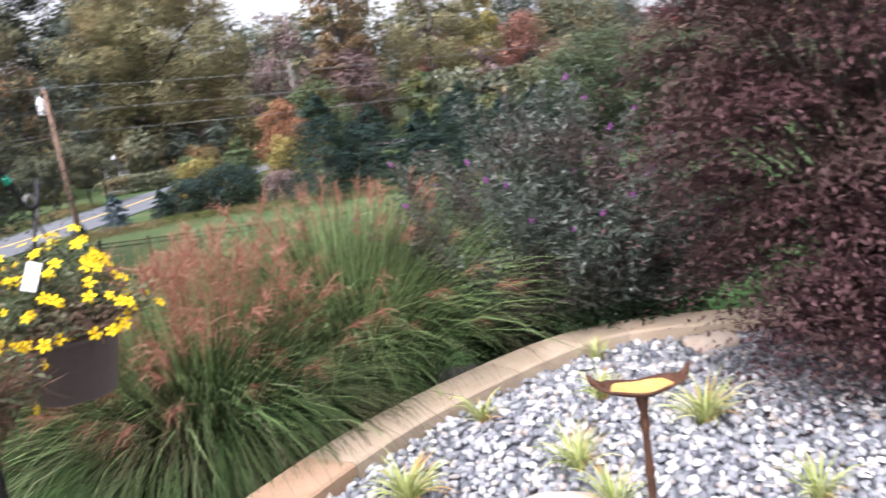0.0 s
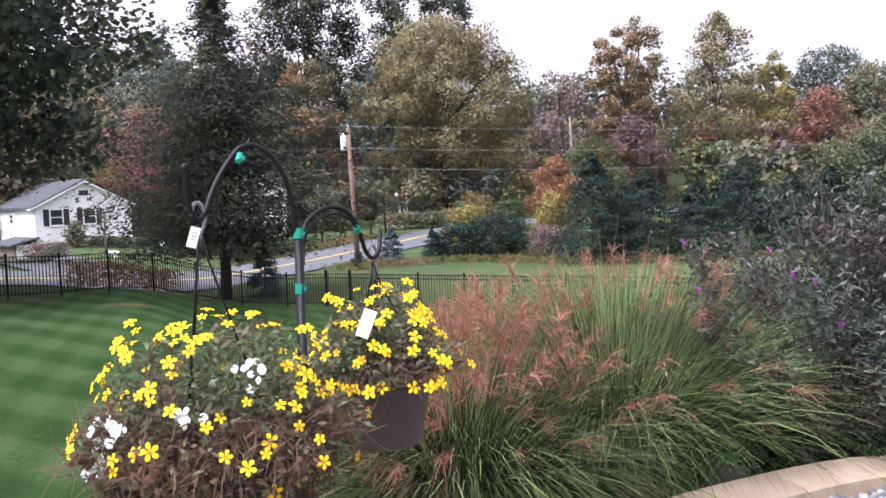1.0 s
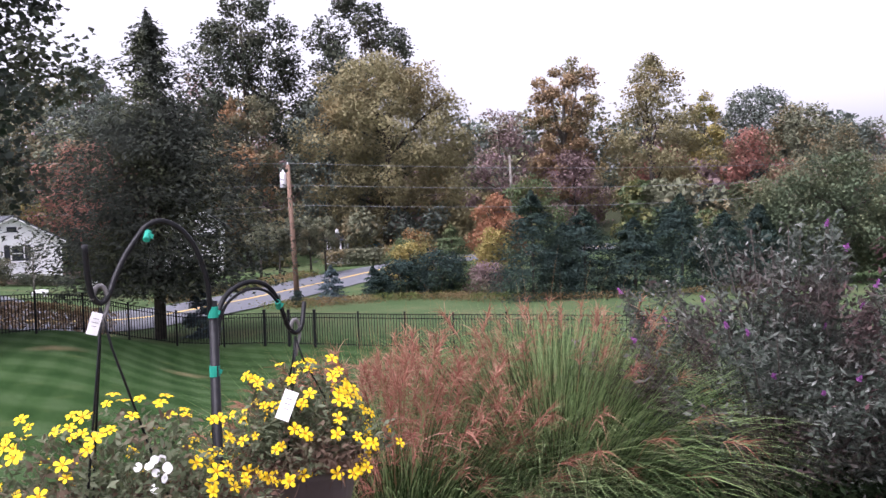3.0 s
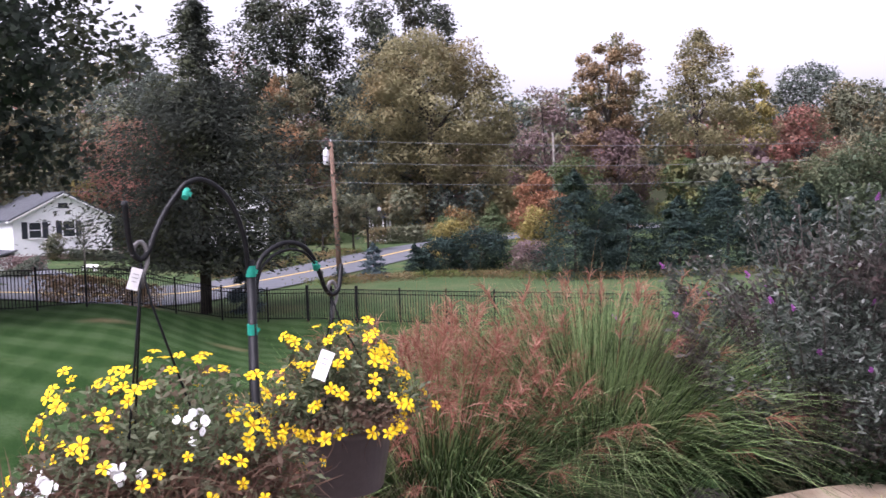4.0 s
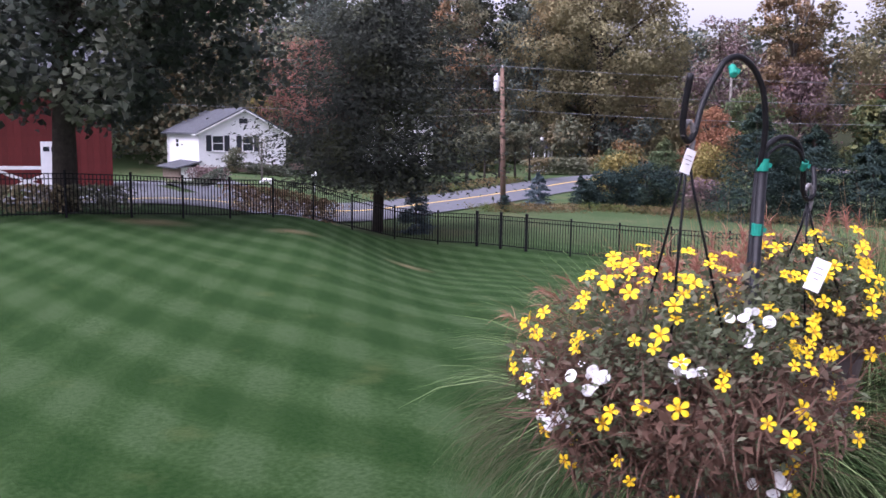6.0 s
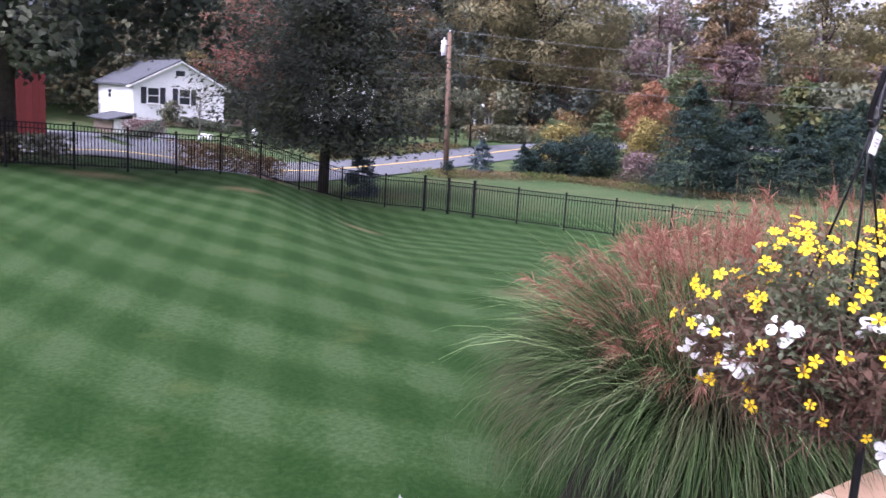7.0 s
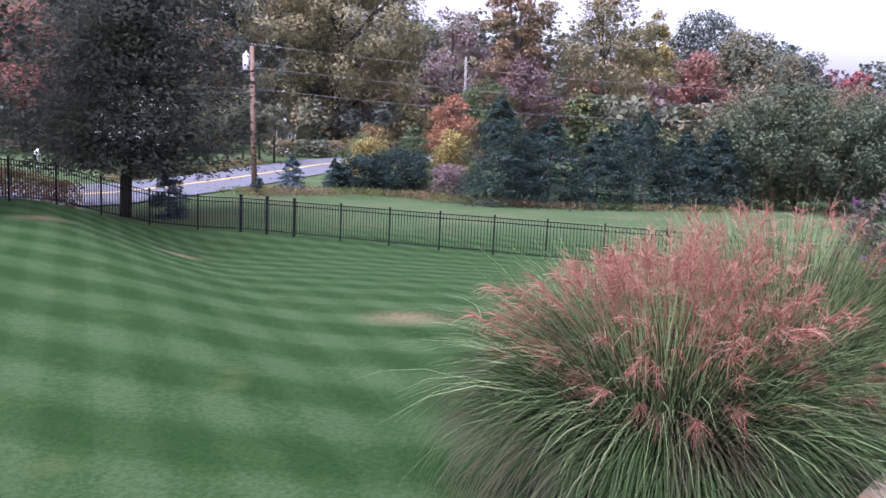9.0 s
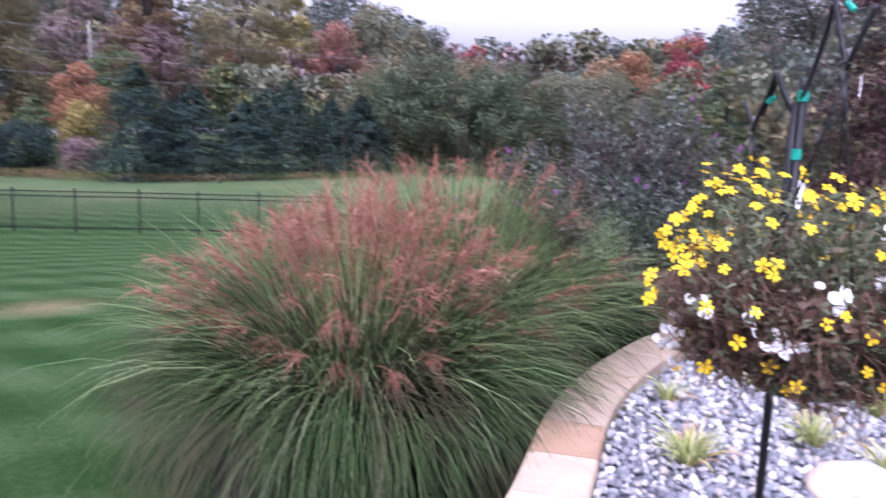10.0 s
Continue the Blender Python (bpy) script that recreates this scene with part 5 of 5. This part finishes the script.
# ---- butterfly bush behind the wall ----
def bush(x, y, top, rx, ry, seed):
    r = np.random.default_rng(seed)
    z0 = hz(x, y)
    H = top - z0
    root = thing("butterfly_bush", (x, y, z0), "grey-green butterfly bush with sparse purple flowers", "bush")
    n = 190
    az = r.uniform(0, 6.283, n)
    q = np.sqrt(r.uniform(0, 1, n))
    tips = np.stack([np.cos(az) * q * rx, np.sin(az) * q * ry, H * (1.0 - 0.42 * q ** 2.2) * r.uniform(0.72, 1.04, n)], -1)
    runs, at, out = [], [], []
    for k in range(n):
        p0 = Vector((tips[k][0] * 0.12, tips[k][1] * 0.12, 0))
        p2 = Vector(tips[k])
        p1 = p0.lerp(p2, 0.5) + Vector((0, 0, H * 0.12))
        runs.append(([p0, p1, p2], [0.012, 0.008, 0.003]))
        m = 430
        t = r.uniform(0.12, 1.0, m) ** 0.8
        c = np.outer((1 - t) ** 2, p0) + np.outer(2 * t * (1 - t), p1) + np.outer(t * t, p2)
        at.append(c + r.normal(size=(m, 3)) * 0.085 * (1.25 - t)[:, None] + r.normal(size=(m, 3)) * 0.03)
        out.append(np.repeat(unit(tips[k] - np.array([0, 0, H * 0.4]))[None], m, 0))
    part("twig_mass", tubes("twig_mass", runs, BARK, 4), root, kind="stuff")
    at, out = np.concatenate(at), np.concatenate(out)
    # leaves below this height take the darker colour, as painted shade
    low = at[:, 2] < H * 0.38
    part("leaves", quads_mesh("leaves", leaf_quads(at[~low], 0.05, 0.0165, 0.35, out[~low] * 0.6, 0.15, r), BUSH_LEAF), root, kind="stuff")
    part("shaded_lower_leaves", quads_mesh("shaded_lower_leaves", leaf_quads(at[low], 0.054, 0.019, 0.35, out[low] * 0.6, 0.15, r), BUSH_SHADED), root, kind="stuff")
    pick = r.choice(n, 46, replace=False)
    for k in pick:
        m = 60
        d = unit(tips[k] - np.array([0, 0, H * 0.3]))
        t = r.uniform(0, 1, (m, 1))
        P = d * t * 0.04 + r.normal(size=(m, 3)) * 0.007 * (1.1 - t)
        part("flower_spike", quads_mesh("flower_spike", leaf_quads(P, 0.012, 0.01, 0.3, None, 0, r), PURPLE), root, "small purple flower spike", tips[k] + d * 0.02)


bush(0.88, 5.35, 1.66, 1.46, 1.15, 210)


# ---- Japanese maple on the gravel ----
def japanese_maple(x, y, seed):
    r = np.random.default_rng(seed)
    root = thing("japanese_maple", (x, y, 0.03), "dense dark red Japanese maple on the gravel", "tree")
    n = 150
    az = np.arange(n) * 2.39996 + r.normal(size=n) * 0.12
    h = np.r_[np.linspace(0, 1, 110), r.uniform(0, 1, 40)]
    env = np.interp(h, [0, 0.12, 0.35, 0.6, 0.85, 1], [0.35, 0.66, 0.92, 1.05, 0.85, 0.45])
    rad = 0.92 * env * np.r_[r.uniform(0.74, 1.02, 110), r.uniform(0.2, 0.6, 40)]
    pads = np.stack([np.cos(az) * rad, np.sin(az) * rad, 0.26 + h * 2.4], -1)
    runs = [([(0, 0, -0.02), (0.03, 0.02, 0.3), (-0.02, 0, 0.8)], [0.07, 0.055, 0.045])]
    at, out = [], []
    for k in range(n):
        e = Vector(pads[k])
        s = Vector((0, 0, min(0.3 + 0.5 * h[k], 0.8) * r.uniform(0.6, 1)))
        runs.append(([s, s.lerp(e, 0.45) + Vector((0, 0, 0.14)), e], [0.022, 0.013, 0.004]))
        m = 1000 if math.cos(az[k] - 4.1) > -0.25 else 220
        wide = 0.16 if k < 110 else 0.24
        p = r.normal(size=(m, 3)) * np.array([wide, wide, 0.035])
        p[:, 2] -= 1.1 * (p[:, 0] ** 2 + p[:, 1] ** 2)
        at.append(pads[k] + p)
        o = unit(np.array([pads[k][0], pads[k][1], 0.0]))
        out.append(np.repeat(o[None], m, 0))
    part("trunk", tubes("trunk", runs[:1], BARK, 8), root)
    for limb in runs[1:]:
        part("limb", tubes("limb", [limb], BARK, 5), root)
    at, out = np.concatenate(at), np.concatenate(out)
    lie = unit(out * 0.75 + np.array([0, 0, 0.65]) + r.normal(size=at.shape) * 0.3)
    part("leaves", quads_mesh("leaves", leaf_quads(at, 0.033, 0.0135, 0.6, out * 0.6, 0.4, r), MAPLE_RED, lie), root, kind="stuff")


japanese_maple(2.26, 3.5, 220)


# ---- striped clumps, stones and the little dish on the gravel ----
def strap_clump(x, y, tall, n, seed):
    r = np.random.default_rng(seed)
    root = thing("striped_grass", (x, y, 0.03), "low clump of yellow-striped strap leaves on gravel", "plant", "low striped clumps")
    az = r.uniform(0, 6.283, n)
    base = np.stack([np.cos(az), np.sin(az), 0 * az], -1) * (0.035 * r.uniform(0, 1, n))[:, None]
    a, b, _ = arcs(base, az, tall * r.uniform(0.6, 1.2, n), np.radians(r.uniform(45, 85, n)), np.radians(r.uniform(60, 120, n)), np.full(n, 0.008), 7, r)
    part("leaves", strips_mesh("leaves", a, b, STRAP), root, kind="stuff")


for i, (x, y, tall, n) in enumerate([(-0.02, 2.82, 0.24, 110), (0.3, 3.6, 0.2, 60), (0.7, 2.93, 0.24, 80), (0.92, 3.72, 0.2, 60), (1.32, 3.25, 0.26, 110), (0.99, 4.35, 0.16, 40), (0.12, 3.84, 0.14, 30), (0.78, 2.55, 0.22, 60), (1.5, 2.45, 0.2, 60)]):
    strap_clump(x, y, tall, n, 230 + i)


def boulder(x, y, sx, sy, sz, seed, label):
    bm = bmesh.new()
    bmesh.ops.create_icosphere(bm, subdivisions=3, radius=1)
    for v in bm.verts:
        k = 1 + 0.22 * noise.noise(v.co * 1.3 + Vector((seed, 0, 0))) + 0.06 * noise.noise(v.co * 4)
        v.co = Vector((v.co.x * sx * k, v.co.y * sy * k, v.co.z * sz * k))
    me = bpy.data.meshes.new("field_stone")
    bm.to_mesh(me)
    bm.free()
    me.materials.append(FIELDSTONE)
    me.polygons.foreach_set("use_smooth", [True] * len(me.polygons))
    ob = new("field_stone", me)
    ob.location = (x, y, 0.03 + sz * 0.3)
    tagged(ob, label, "stone")


boulder(1.66, 4.33, 0.17, 0.1, 0.06, 3, "flat tan field stone at the gravel's edge")
boulder(0.55, 2.5, 0.2, 0.15, 0.08, 5, "rounded pinkish field stone on the gravel")

feeder = thing("bird_feeder", (0.86, 2.17, 0.03), "rusty iron dish on a turned stake", "bird feeder")
part("stake", lathe("stake", [(0.013, 0), (0.014, 0.12), (0.019, 0.14), (0.014, 0.16), (0.013, 0.3), (0.018, 0.33), (0.013, 0.36), (0.012, 0.46), (0.018, 0.49), (0.013, 0.52), (0.022, 0.57), (0.015, 0.585)], RUST, 12), feeder)


def leaf_dish(name, scale, z, deep, mat, rim=0.0):
    """A shallow leaf-shaped dish with a wavy rim."""
    V, F = [(0, 0, z)], []
    rings, k = 5, 28
    for i in range(1, rings + 1):
        t = i / rings
        for j in range(k):
            a = 2 * math.pi * j / k
            w = 1 + 0.16 * math.cos(a * 2) + 0.05 * math.cos(5 * a + 1)
            V.append((math.cos(a) * 0.125 * scale * t * w, math.sin(a) * 0.085 * scale * t * w, z + deep * t ** 2.2 + rim * t * math.cos(2 * a)))
    for j in range(k):
        F.append((0, 1 + j, 1 + (j + 1) % k))
    for i in range(rings - 1):
        for j in range(k):
            a, b = 1 + i * k + j, 1 + i * k + (j + 1) % k
            F.append((a, a + k, b + k, b))
    me = mesh_of(name, V, F, mat, True)
    return me


dish = part("dish", leaf_dish("dish", 1.0, 0.583, 0.035, RUST, 0.01), feeder)
mod = dish.modifiers.new("thick", "SOLIDIFY")
mod.thickness, mod.offset = 0.008, 1
part("seed", leaf_dish("seed", 0.8, 0.602, 0.012, SEED, 0.004), feeder, "orange-brown dish bottom")
for k in (-1, 1):
    part("handle", tubes("handle", [([(k * 0.12, 0.01, 0.62), (k * 0.15, 0.015, 0.64), (k * 0.165, 0.03, 0.665)], [0.014, 0.012, 0.005])], RUST, 6), feeder)


def pale_plant(x, y, seed):
    """A low rosette of broad pale leaves at the lawn's edge."""
    r = np.random.default_rng(seed)
    root = thing("pale_plant", (x, y, hz(x, y)), "low plant with pale silvery lavender leaves", "plant")
    n = 11
    az = np.linspace(0, 6.0, n)
    a, b, _ = arcs(np.zeros((n, 3)), az, r.uniform(0.1, 0.16, n), np.radians(r.uniform(40, 75, n)), np.radians(r.uniform(20, 60, n)), np.full(n, 0.05), 7, r)
    for i in range(n):
        part("leaf", strips_mesh("leaf", a[i:i + 1], b[i:i + 1], LOW_PLANT), root)


pale_plant(-2.72, 3.02, 260)


# ---- double shepherd's hook with two hanging baskets ----
HKX, HKY = -0.71, 1.335
hook = thing("shepherd_hook", (HKX, HKY, 0.03), "black double shepherd's hook tied with teal tape", "plant stand")
LOC = lambda x, y, z: (x - HKX, y - HKY, z - 0.03)


def smooth_run(keys, n):
    return [tuple(p) for p in curve_points(keys, n)]


part("post", tubes("post", [([LOC(-0.71, 1.335, 0.0), LOC(-0.712, 1.337, 0.8), LOC(-0.706, 1.335, 1.6)], 0.0098)], HOOK_IRON, 10), hook)
part("spare_rod", tubes("spare_rod", [([LOC(-0.722, 1.342, 1.12), LOC(-0.72, 1.345, 1.3), LOC(-0.715, 1.347, 1.56)], 0.0085)], HOOK_IRON, 8), hook)
arch = [(-0.712, 1.332, 1.568), (-0.702, 1.31, 1.642), (-0.706, 1.278, 1.714), (-0.721, 1.249, 1.755), (-0.741, 1.219, 1.773), (-0.759, 1.195, 1.766), (-0.769, 1.175, 1.743), (-0.779, 1.15, 1.71), (-0.786, 1.126, 1.671), (-0.789, 1.105, 1.633), (-0.796, 1.09, 1.62), (-0.802, 1.076, 1.635), (-0.798, 1.061, 1.673), (-0.786, 1.042, 1.731)]
part("tall_arm", tubes("tall_arm", [(smooth_run([LOC(*p) for p in arch], 60), 0.0058)], HOOK_IRON, 8), hook)
arch2 = [(-0.704, 1.341, 1.518), (-0.717, 1.371, 1.565), (-0.717, 1.401, 1.601), (-0.703, 1.437, 1.624), (-0.685, 1.47, 1.631), (-0.666, 1.504, 1.619), (-0.657, 1.534, 1.587), (-0.656, 1.56, 1.549), (-0.656, 1.582, 1.515), (-0.647, 1.602, 1.496), (-0.638, 1.622, 1.512), (-0.645, 1.654, 1.566)]
part("brace_arm", tubes("brace_arm", [(smooth_run([LOC(p[0] + 0.004, p[1], p[2] - 0.016) for p in arch2[:8]], 40), 0.0034)], HOOK_IRON, 8), hook)
part("low_arm", tubes("low_arm", [(smooth_run([LOC(*p) for p in arch2], 54), 0.0058)], HOOK_IRON, 8), hook)
for x, y, z, a in ((-0.7065, 1.335, 1.576, 0), (-0.709, 1.336, 1.449, 0), (-0.742, 1.168, 1.744, -50), (-0.652, 1.53, 1.572, 48)):
    small = 0.5 if a else 0.85
    part("tape", lathe("tape", [(0.0095, -0.014), (0.0135, -0.013), (0.0137, 0.013), (0.0095, 0.014)], TEAL_TAPE, 12), hook, "teal tape wound round the rod", LOC(x, y, z), (a, 0, 20), (small, small, 0.9)).data.polygons.foreach_set("use_smooth", [False] * 37)
    part("tape_end", box("tape_end", (0.012, 0.002, 0.009), TEAL_TAPE, 0.0), hook, "", (x - HKX + 0.013 * small, y - HKY, z - 0.03), (0, 20, 30))


def blossom(kind, r):
    """One flower: petals, each a bent blade, about a small centre."""
    n = 5
    V, F, M = [], [], []
    R = 0.019 if kind == "yellow" else 0.018
    for k in range(n):
        a = 2 * math.pi * k / n + 0.15 * r.normal()
        c, s = math.cos(a), math.sin(a)
        w = R * (0.28 if kind == "yellow" else 0.62)
        prof = [(0.15, 0.25, 0.0), (0.5, 0.9, 0.15), (0.8, 1.0, 0.14), (1.0, 0.35, 0.05)]
        o = len(V)
        for t, b, z in prof:
            for q in (-1, 1):
                V.append((c * R * t - s * w * b * q, s * R * t + c * w * b * q, R * (z - (0.05 if q else 0))))
            V.append((c * R * t, s * R * t, R * (z - 0.1)))
        for i in range(3):
            p = o + i * 3
            F += [(p, p + 2, p + 5, p + 3), (p + 2, p + 1, p + 4, p + 5)]
            M += [0, 0]
    o = len(V)
    for k in range(6):
        a = k * math.pi / 3
        V.append((math.cos(a) * R * 0.24, math.sin(a) * R * 0.24, R * 0.12))
    V.append((0, 0, R * 0.24))
    for k in range(6):
        F.append((o + k, o + (k + 1) % 6, o + 6))
        M.append(1)
    me = mesh_of("flower", V, F, [YELLOW_PETAL, GOLD] if kind == "yellow" else [WHITE_PETAL, WHITE_PETAL])
    me.polygons.foreach_set("material_index", M)
    return me


br = np.random.default_rng(300)
YELLOWS = [blossom("yellow", br) for _ in range(4)]
WHITES = [blossom("white", br) for _ in range(3)]


def facing(d, spin):
    q = Vector(d).to_track_quat("Z", "Y")
    return [math.degrees(a) for a in (q.to_matrix() @ Matrix.Rotation(spin, 3, "Z")).to_euler()]


def basket(at, label, pot_r, pot_h, pot_mat, spread, tall, hang, n_leaf, n_dry, n_yellow, whites, hook_at, seed, sideways, limit):
    """A hanging basket: pot, hanger arms, leaves, withered stems, flowers."""
    r = np.random.default_rng(seed)
    root = thing("hanging_basket", at, label, "hanging basket", "hanging baskets")
    pot = part("pot", lathe("pot", [(pot_r * 0.72, -pot_h), (pot_r * 0.76, -pot_h * 0.98), (pot_r * 0.97, -0.02), (pot_r * 1.05, -0.018), (pot_r * 1.05, 0), (pot_r * 0.96, 0), (pot_r * 0.92, -0.03), (0.005, -0.028)], pot_mat, 32), root)
    part("soil", lathe("soil", [(pot_r * 0.93, -0.03), (pot_r * 0.5, -0.015), (0.003, -0.012)], MULCH, 20), root)
    h = Vector(hook_at) - Vector(at)
    runs = []
    for k in range(3):
        a = 2 * math.pi * k / 3 + 0.6
        e = Vector((math.cos(a) * pot_r, math.sin(a) * pot_r, 0))
        runs.append(([h, h.lerp(e, 0.12) + Vector((0, 0, -0.02)), e], 0.0026))
    part("hanger", tubes("hanger", runs, HOOK_IRON, 6), root)
    loop = [h + Vector((0.006 * math.sin(a), 0.014 * math.sin(a), 0.012 - 0.03 * math.cos(a) - (0.03 if a < 0.3 else 0))) for a in np.linspace(0, 4.6, 12)]
    part("hanger_hook", tubes("hanger_hook", [(loop, 0.0046)], GREY_PLASTIC, 6), root, "grey plastic hanger hook")

    def dome(n, lo, hi, shell):
        d = unit(r.normal(size=(n, 3)))
        d[:, 2] = np.where(d[:, 2] < 0, d[:, 2] * hang, d[:, 2])
        k = r.uniform(lo, hi, (n, 1)) ** 0.5
        lump = 1 + 0.16 * np.sin(d[:, :1] * 5 + seed) * np.cos(d[:, 1:2] * 6) + 0.1 * np.sin(d[:, 2:] * 9)
        return d * k * lump * np.array([spread * sideways, spread, tall]) + np.array([0, 0, 0.02]), unit(d)

    P, D = dome(n_leaf, 0.1, 1.0, 1)
    part("leaves", quads_mesh("leaves", leaf_quads(P, 0.021, 0.0085, 0.35, D * 0.5, 0, r), BASKET_LEAF), root, kind="stuff")
    P, D = dome(n_dry, 0.15, 0.95, 1)
    keep = P[:, 2] < limit
    P, D = P[keep], D[keep]
    n = len(P)
    az = r.uniform(0, 6.283, n)
    a, b, _ = arcs(P, az, r.uniform(0.04, 0.11, n), np.radians(r.uniform(-60, 60, n)), np.radians(r.uniform(-80, 120, n)), np.full(n, 0.0028), 5, r)
    part("withered_growth", strips_mesh("withered_stems", a, b, DRY_LEAF), root, "brown withered stems", kind="stuff")
    P, D = dome(n_leaf // 3, 0.3, 0.95, 1)
    P = P[P[:, 2] < limit]
    part("withered_foliage", quads_mesh("withered_leaves", leaf_quads(P, 0.028, 0.012, 0.3, None, 0.2, r), DRY_LEAF), root, "brown withered leaves", kind="stuff")
    P, D = dome(n_yellow, 0.85, 1.2, 1)
    for p, d in zip(P, D):
        if p[2] < -0.09 or r.uniform() < (0.75 if p[2] < limit * 0.4 else 0.3 if p[2] < limit else 0):
            continue
        f = unit(d + np.array([0.25, -0.75, 0.35]) * 0.8 + r.normal(size=3) * 0.3)
        part("flower", YELLOWS[int(r.integers(4))], root, "", p, facing(f, r.uniform(0, 6.3)), float(r.uniform(0.55, 0.95)))
    for x, y, z, m in whites:
        for _ in range(m + m // 3):
            p = np.array([x, y, z]) + r.normal(size=3) * 0.0125
            f = unit(np.array([0.2, -1.0, 0.5]) + r.normal(size=3) * 0.45)
            part("white_flower", WHITES[int(r.integers(3))], root, "", p, facing(f, r.uniform(0, 6.3)), float(r.uniform(0.4, 0.65)))
    return root


front = basket((-0.8, 1.12, 1.12), "hanging basket of yellow and white flowers over withered stems", 0.125, 0.13, POT_DARK, 0.29, 0.24, 0.55, 10500, 7500, 280,
               [(-0.1, -0.2, 0.1, 6), (0.05, -0.16, 0.13, 6), (-0.2, -0.11, 0.04, 7), (-0.17, -0.17, 0.01, 10), (0.1, -0.2, -0.1, 8), (0.2, -0.12, -0.05, 5), (0.13, -0.05, 0.2, 6), (-0.27, -0.05, 0.06, 5), (-0.25, 0.05, -0.05, 5), (-0.3, 0.02, -0.01, 5), (-0.16, 0.2, 0.0, 6), (-0.22, 0.12, -0.03, 6)],
               (-0.796, 1.09, 1.612), 301, 1.0, 0.1)
back = basket((-0.63, 1.6, 1.185), "taupe plastic hanging basket full of yellow flowers", 0.125, 0.165, POT, 0.185, 0.19, 0.12, 6500, 300, 190, [], (-0.647, 1.602, 1.487), 302, 1.0, 0.02)


def tag(at, turn, w, h, label):
    ob = thing("plant_tag", at, label, "label")
    me = box("card", (w, 0.0012, h), TAG_WHITE, 0.0)
    part("card", me, ob, turn=turn)
    for k in range(3):
        part("print", box("print", (w * (0.5, 0.6, 0.4)[k], 0.0006, h * 0.025), GREY_PLASTIC, 0.0, (0, -0.001, h * (0.22 - 0.17 * k))), ob, turn=turn)


tag((-0.787, 1.06, 1.585), (0, 18, 50), 0.02, 0.042, "small white plant tag tied to the hanger")
tag((-0.605, 1.46, 1.35), (-12, 20, 10), 0.032, 0.068, "white plant tag stuck in the flowers")


# ---- gravel: river stones, each of its own ----
def pebble(seed):
    r = np.random.default_rng(seed)
    bm = bmesh.new()
    bmesh.ops.create_icosphere(bm, subdivisions=1, radius=1)
    sx, sy, sz = r.uniform(0.8, 1.25), r.uniform(0.65, 1.0), r.uniform(0.45, 0.75)
    for v in bm.verts:
        k = 1 + 0.12 * r.normal()
        v.co = Vector((v.co.x * sx, v.co.y * sy, v.co.z * sz)) * k
    V = np.array([tuple(v.co) for v in bm.verts])
    F = np.array([[v.index for v in f.verts] for f in bm.faces])
    bm.free()
    return V, F


PEBBLES = [pebble(400 + i) for i in range(8)]
from_wall = WALL + 0.31 * unit(np.stack([np.gradient(WALL[:, 1]), -np.gradient(WALL[:, 0])], 1))


def on_bed(x, y):
    """Inside the wall's cap, by the curve's inner edge."""
    i = np.argmin((from_wall[:, 0] - x) ** 2 + (from_wall[:, 1] - y) ** 2)
    d = WALL[i] - from_wall[i]
    return (x - from_wall[i][0]) * d[0] + (y - from_wall[i][1]) * d[1] < 0


gr = np.random.default_rng(410)
gravel = tagged(new("gravel"), "grey, blue-grey and white rounded river gravel", "gravel", kind="stuff")
shared = [mesh_of("stone", V, F.tolist(), GRAVEL, True) for V, F in PEBBLES]
verts, faces, offset, parts = [], [], 0, 0
step = 0.038
for gx in np.arange(-2.3, 2.75, step):
    for gy in np.arange(0.44, 4.85, step):
        x, y = gx + gr.normal() * 0.012, gy + gr.normal() * 0.012
        if not on_bed(x, y):
            continue
        k = int(gr.integers(8))
        s = float(np.clip(gr.normal(0.0235, 0.0055), 0.012, 0.042))
        z = 0.018 + gr.uniform(0, 0.022)
        e = Euler((gr.normal() * 0.35, gr.normal() * 0.35, gr.uniform(0, 6.3)))
        if parts < 300 and -0.3 < x < 0.45 and 2.75 < y < 3.6:
            ob = part("stone", shared[k], gravel, at=(x, y, z), size=s)
            ob.rotation_euler = e
            parts += 1
            continue
        V, F = PEBBLES[k]
        W = V @ np.array(e.to_matrix()).T
        up = W[F].mean(1)[:, 2] > -0.25
        verts.append(W * s + np.array([x, y, z]))
        faces.append(F[up] + offset)
        offset += len(V)
V, F = np.concatenate(verts), np.concatenate(faces)
me = bpy.data.meshes.new("stones")
me.vertices.add(len(V))
me.vertices.foreach_set("co", V.astype(np.float32).ravel())
me.loops.add(F.size)
me.loops.foreach_set("vertex_index", F.astype(np.int32).ravel())
me.polygons.add(len(F))
me.polygons.foreach_set("loop_start", np.arange(0, F.size, 3, dtype=np.int32))
me.polygons.foreach_set("loop_total", np.full(len(F), 3, dtype=np.int32))
me.polygons.foreach_set("use_smooth", np.ones(len(F), dtype=bool))
me.materials.append(GRAVEL)
me.update(calc_edges=True)
part("stones", me, gravel, kind="stuff")
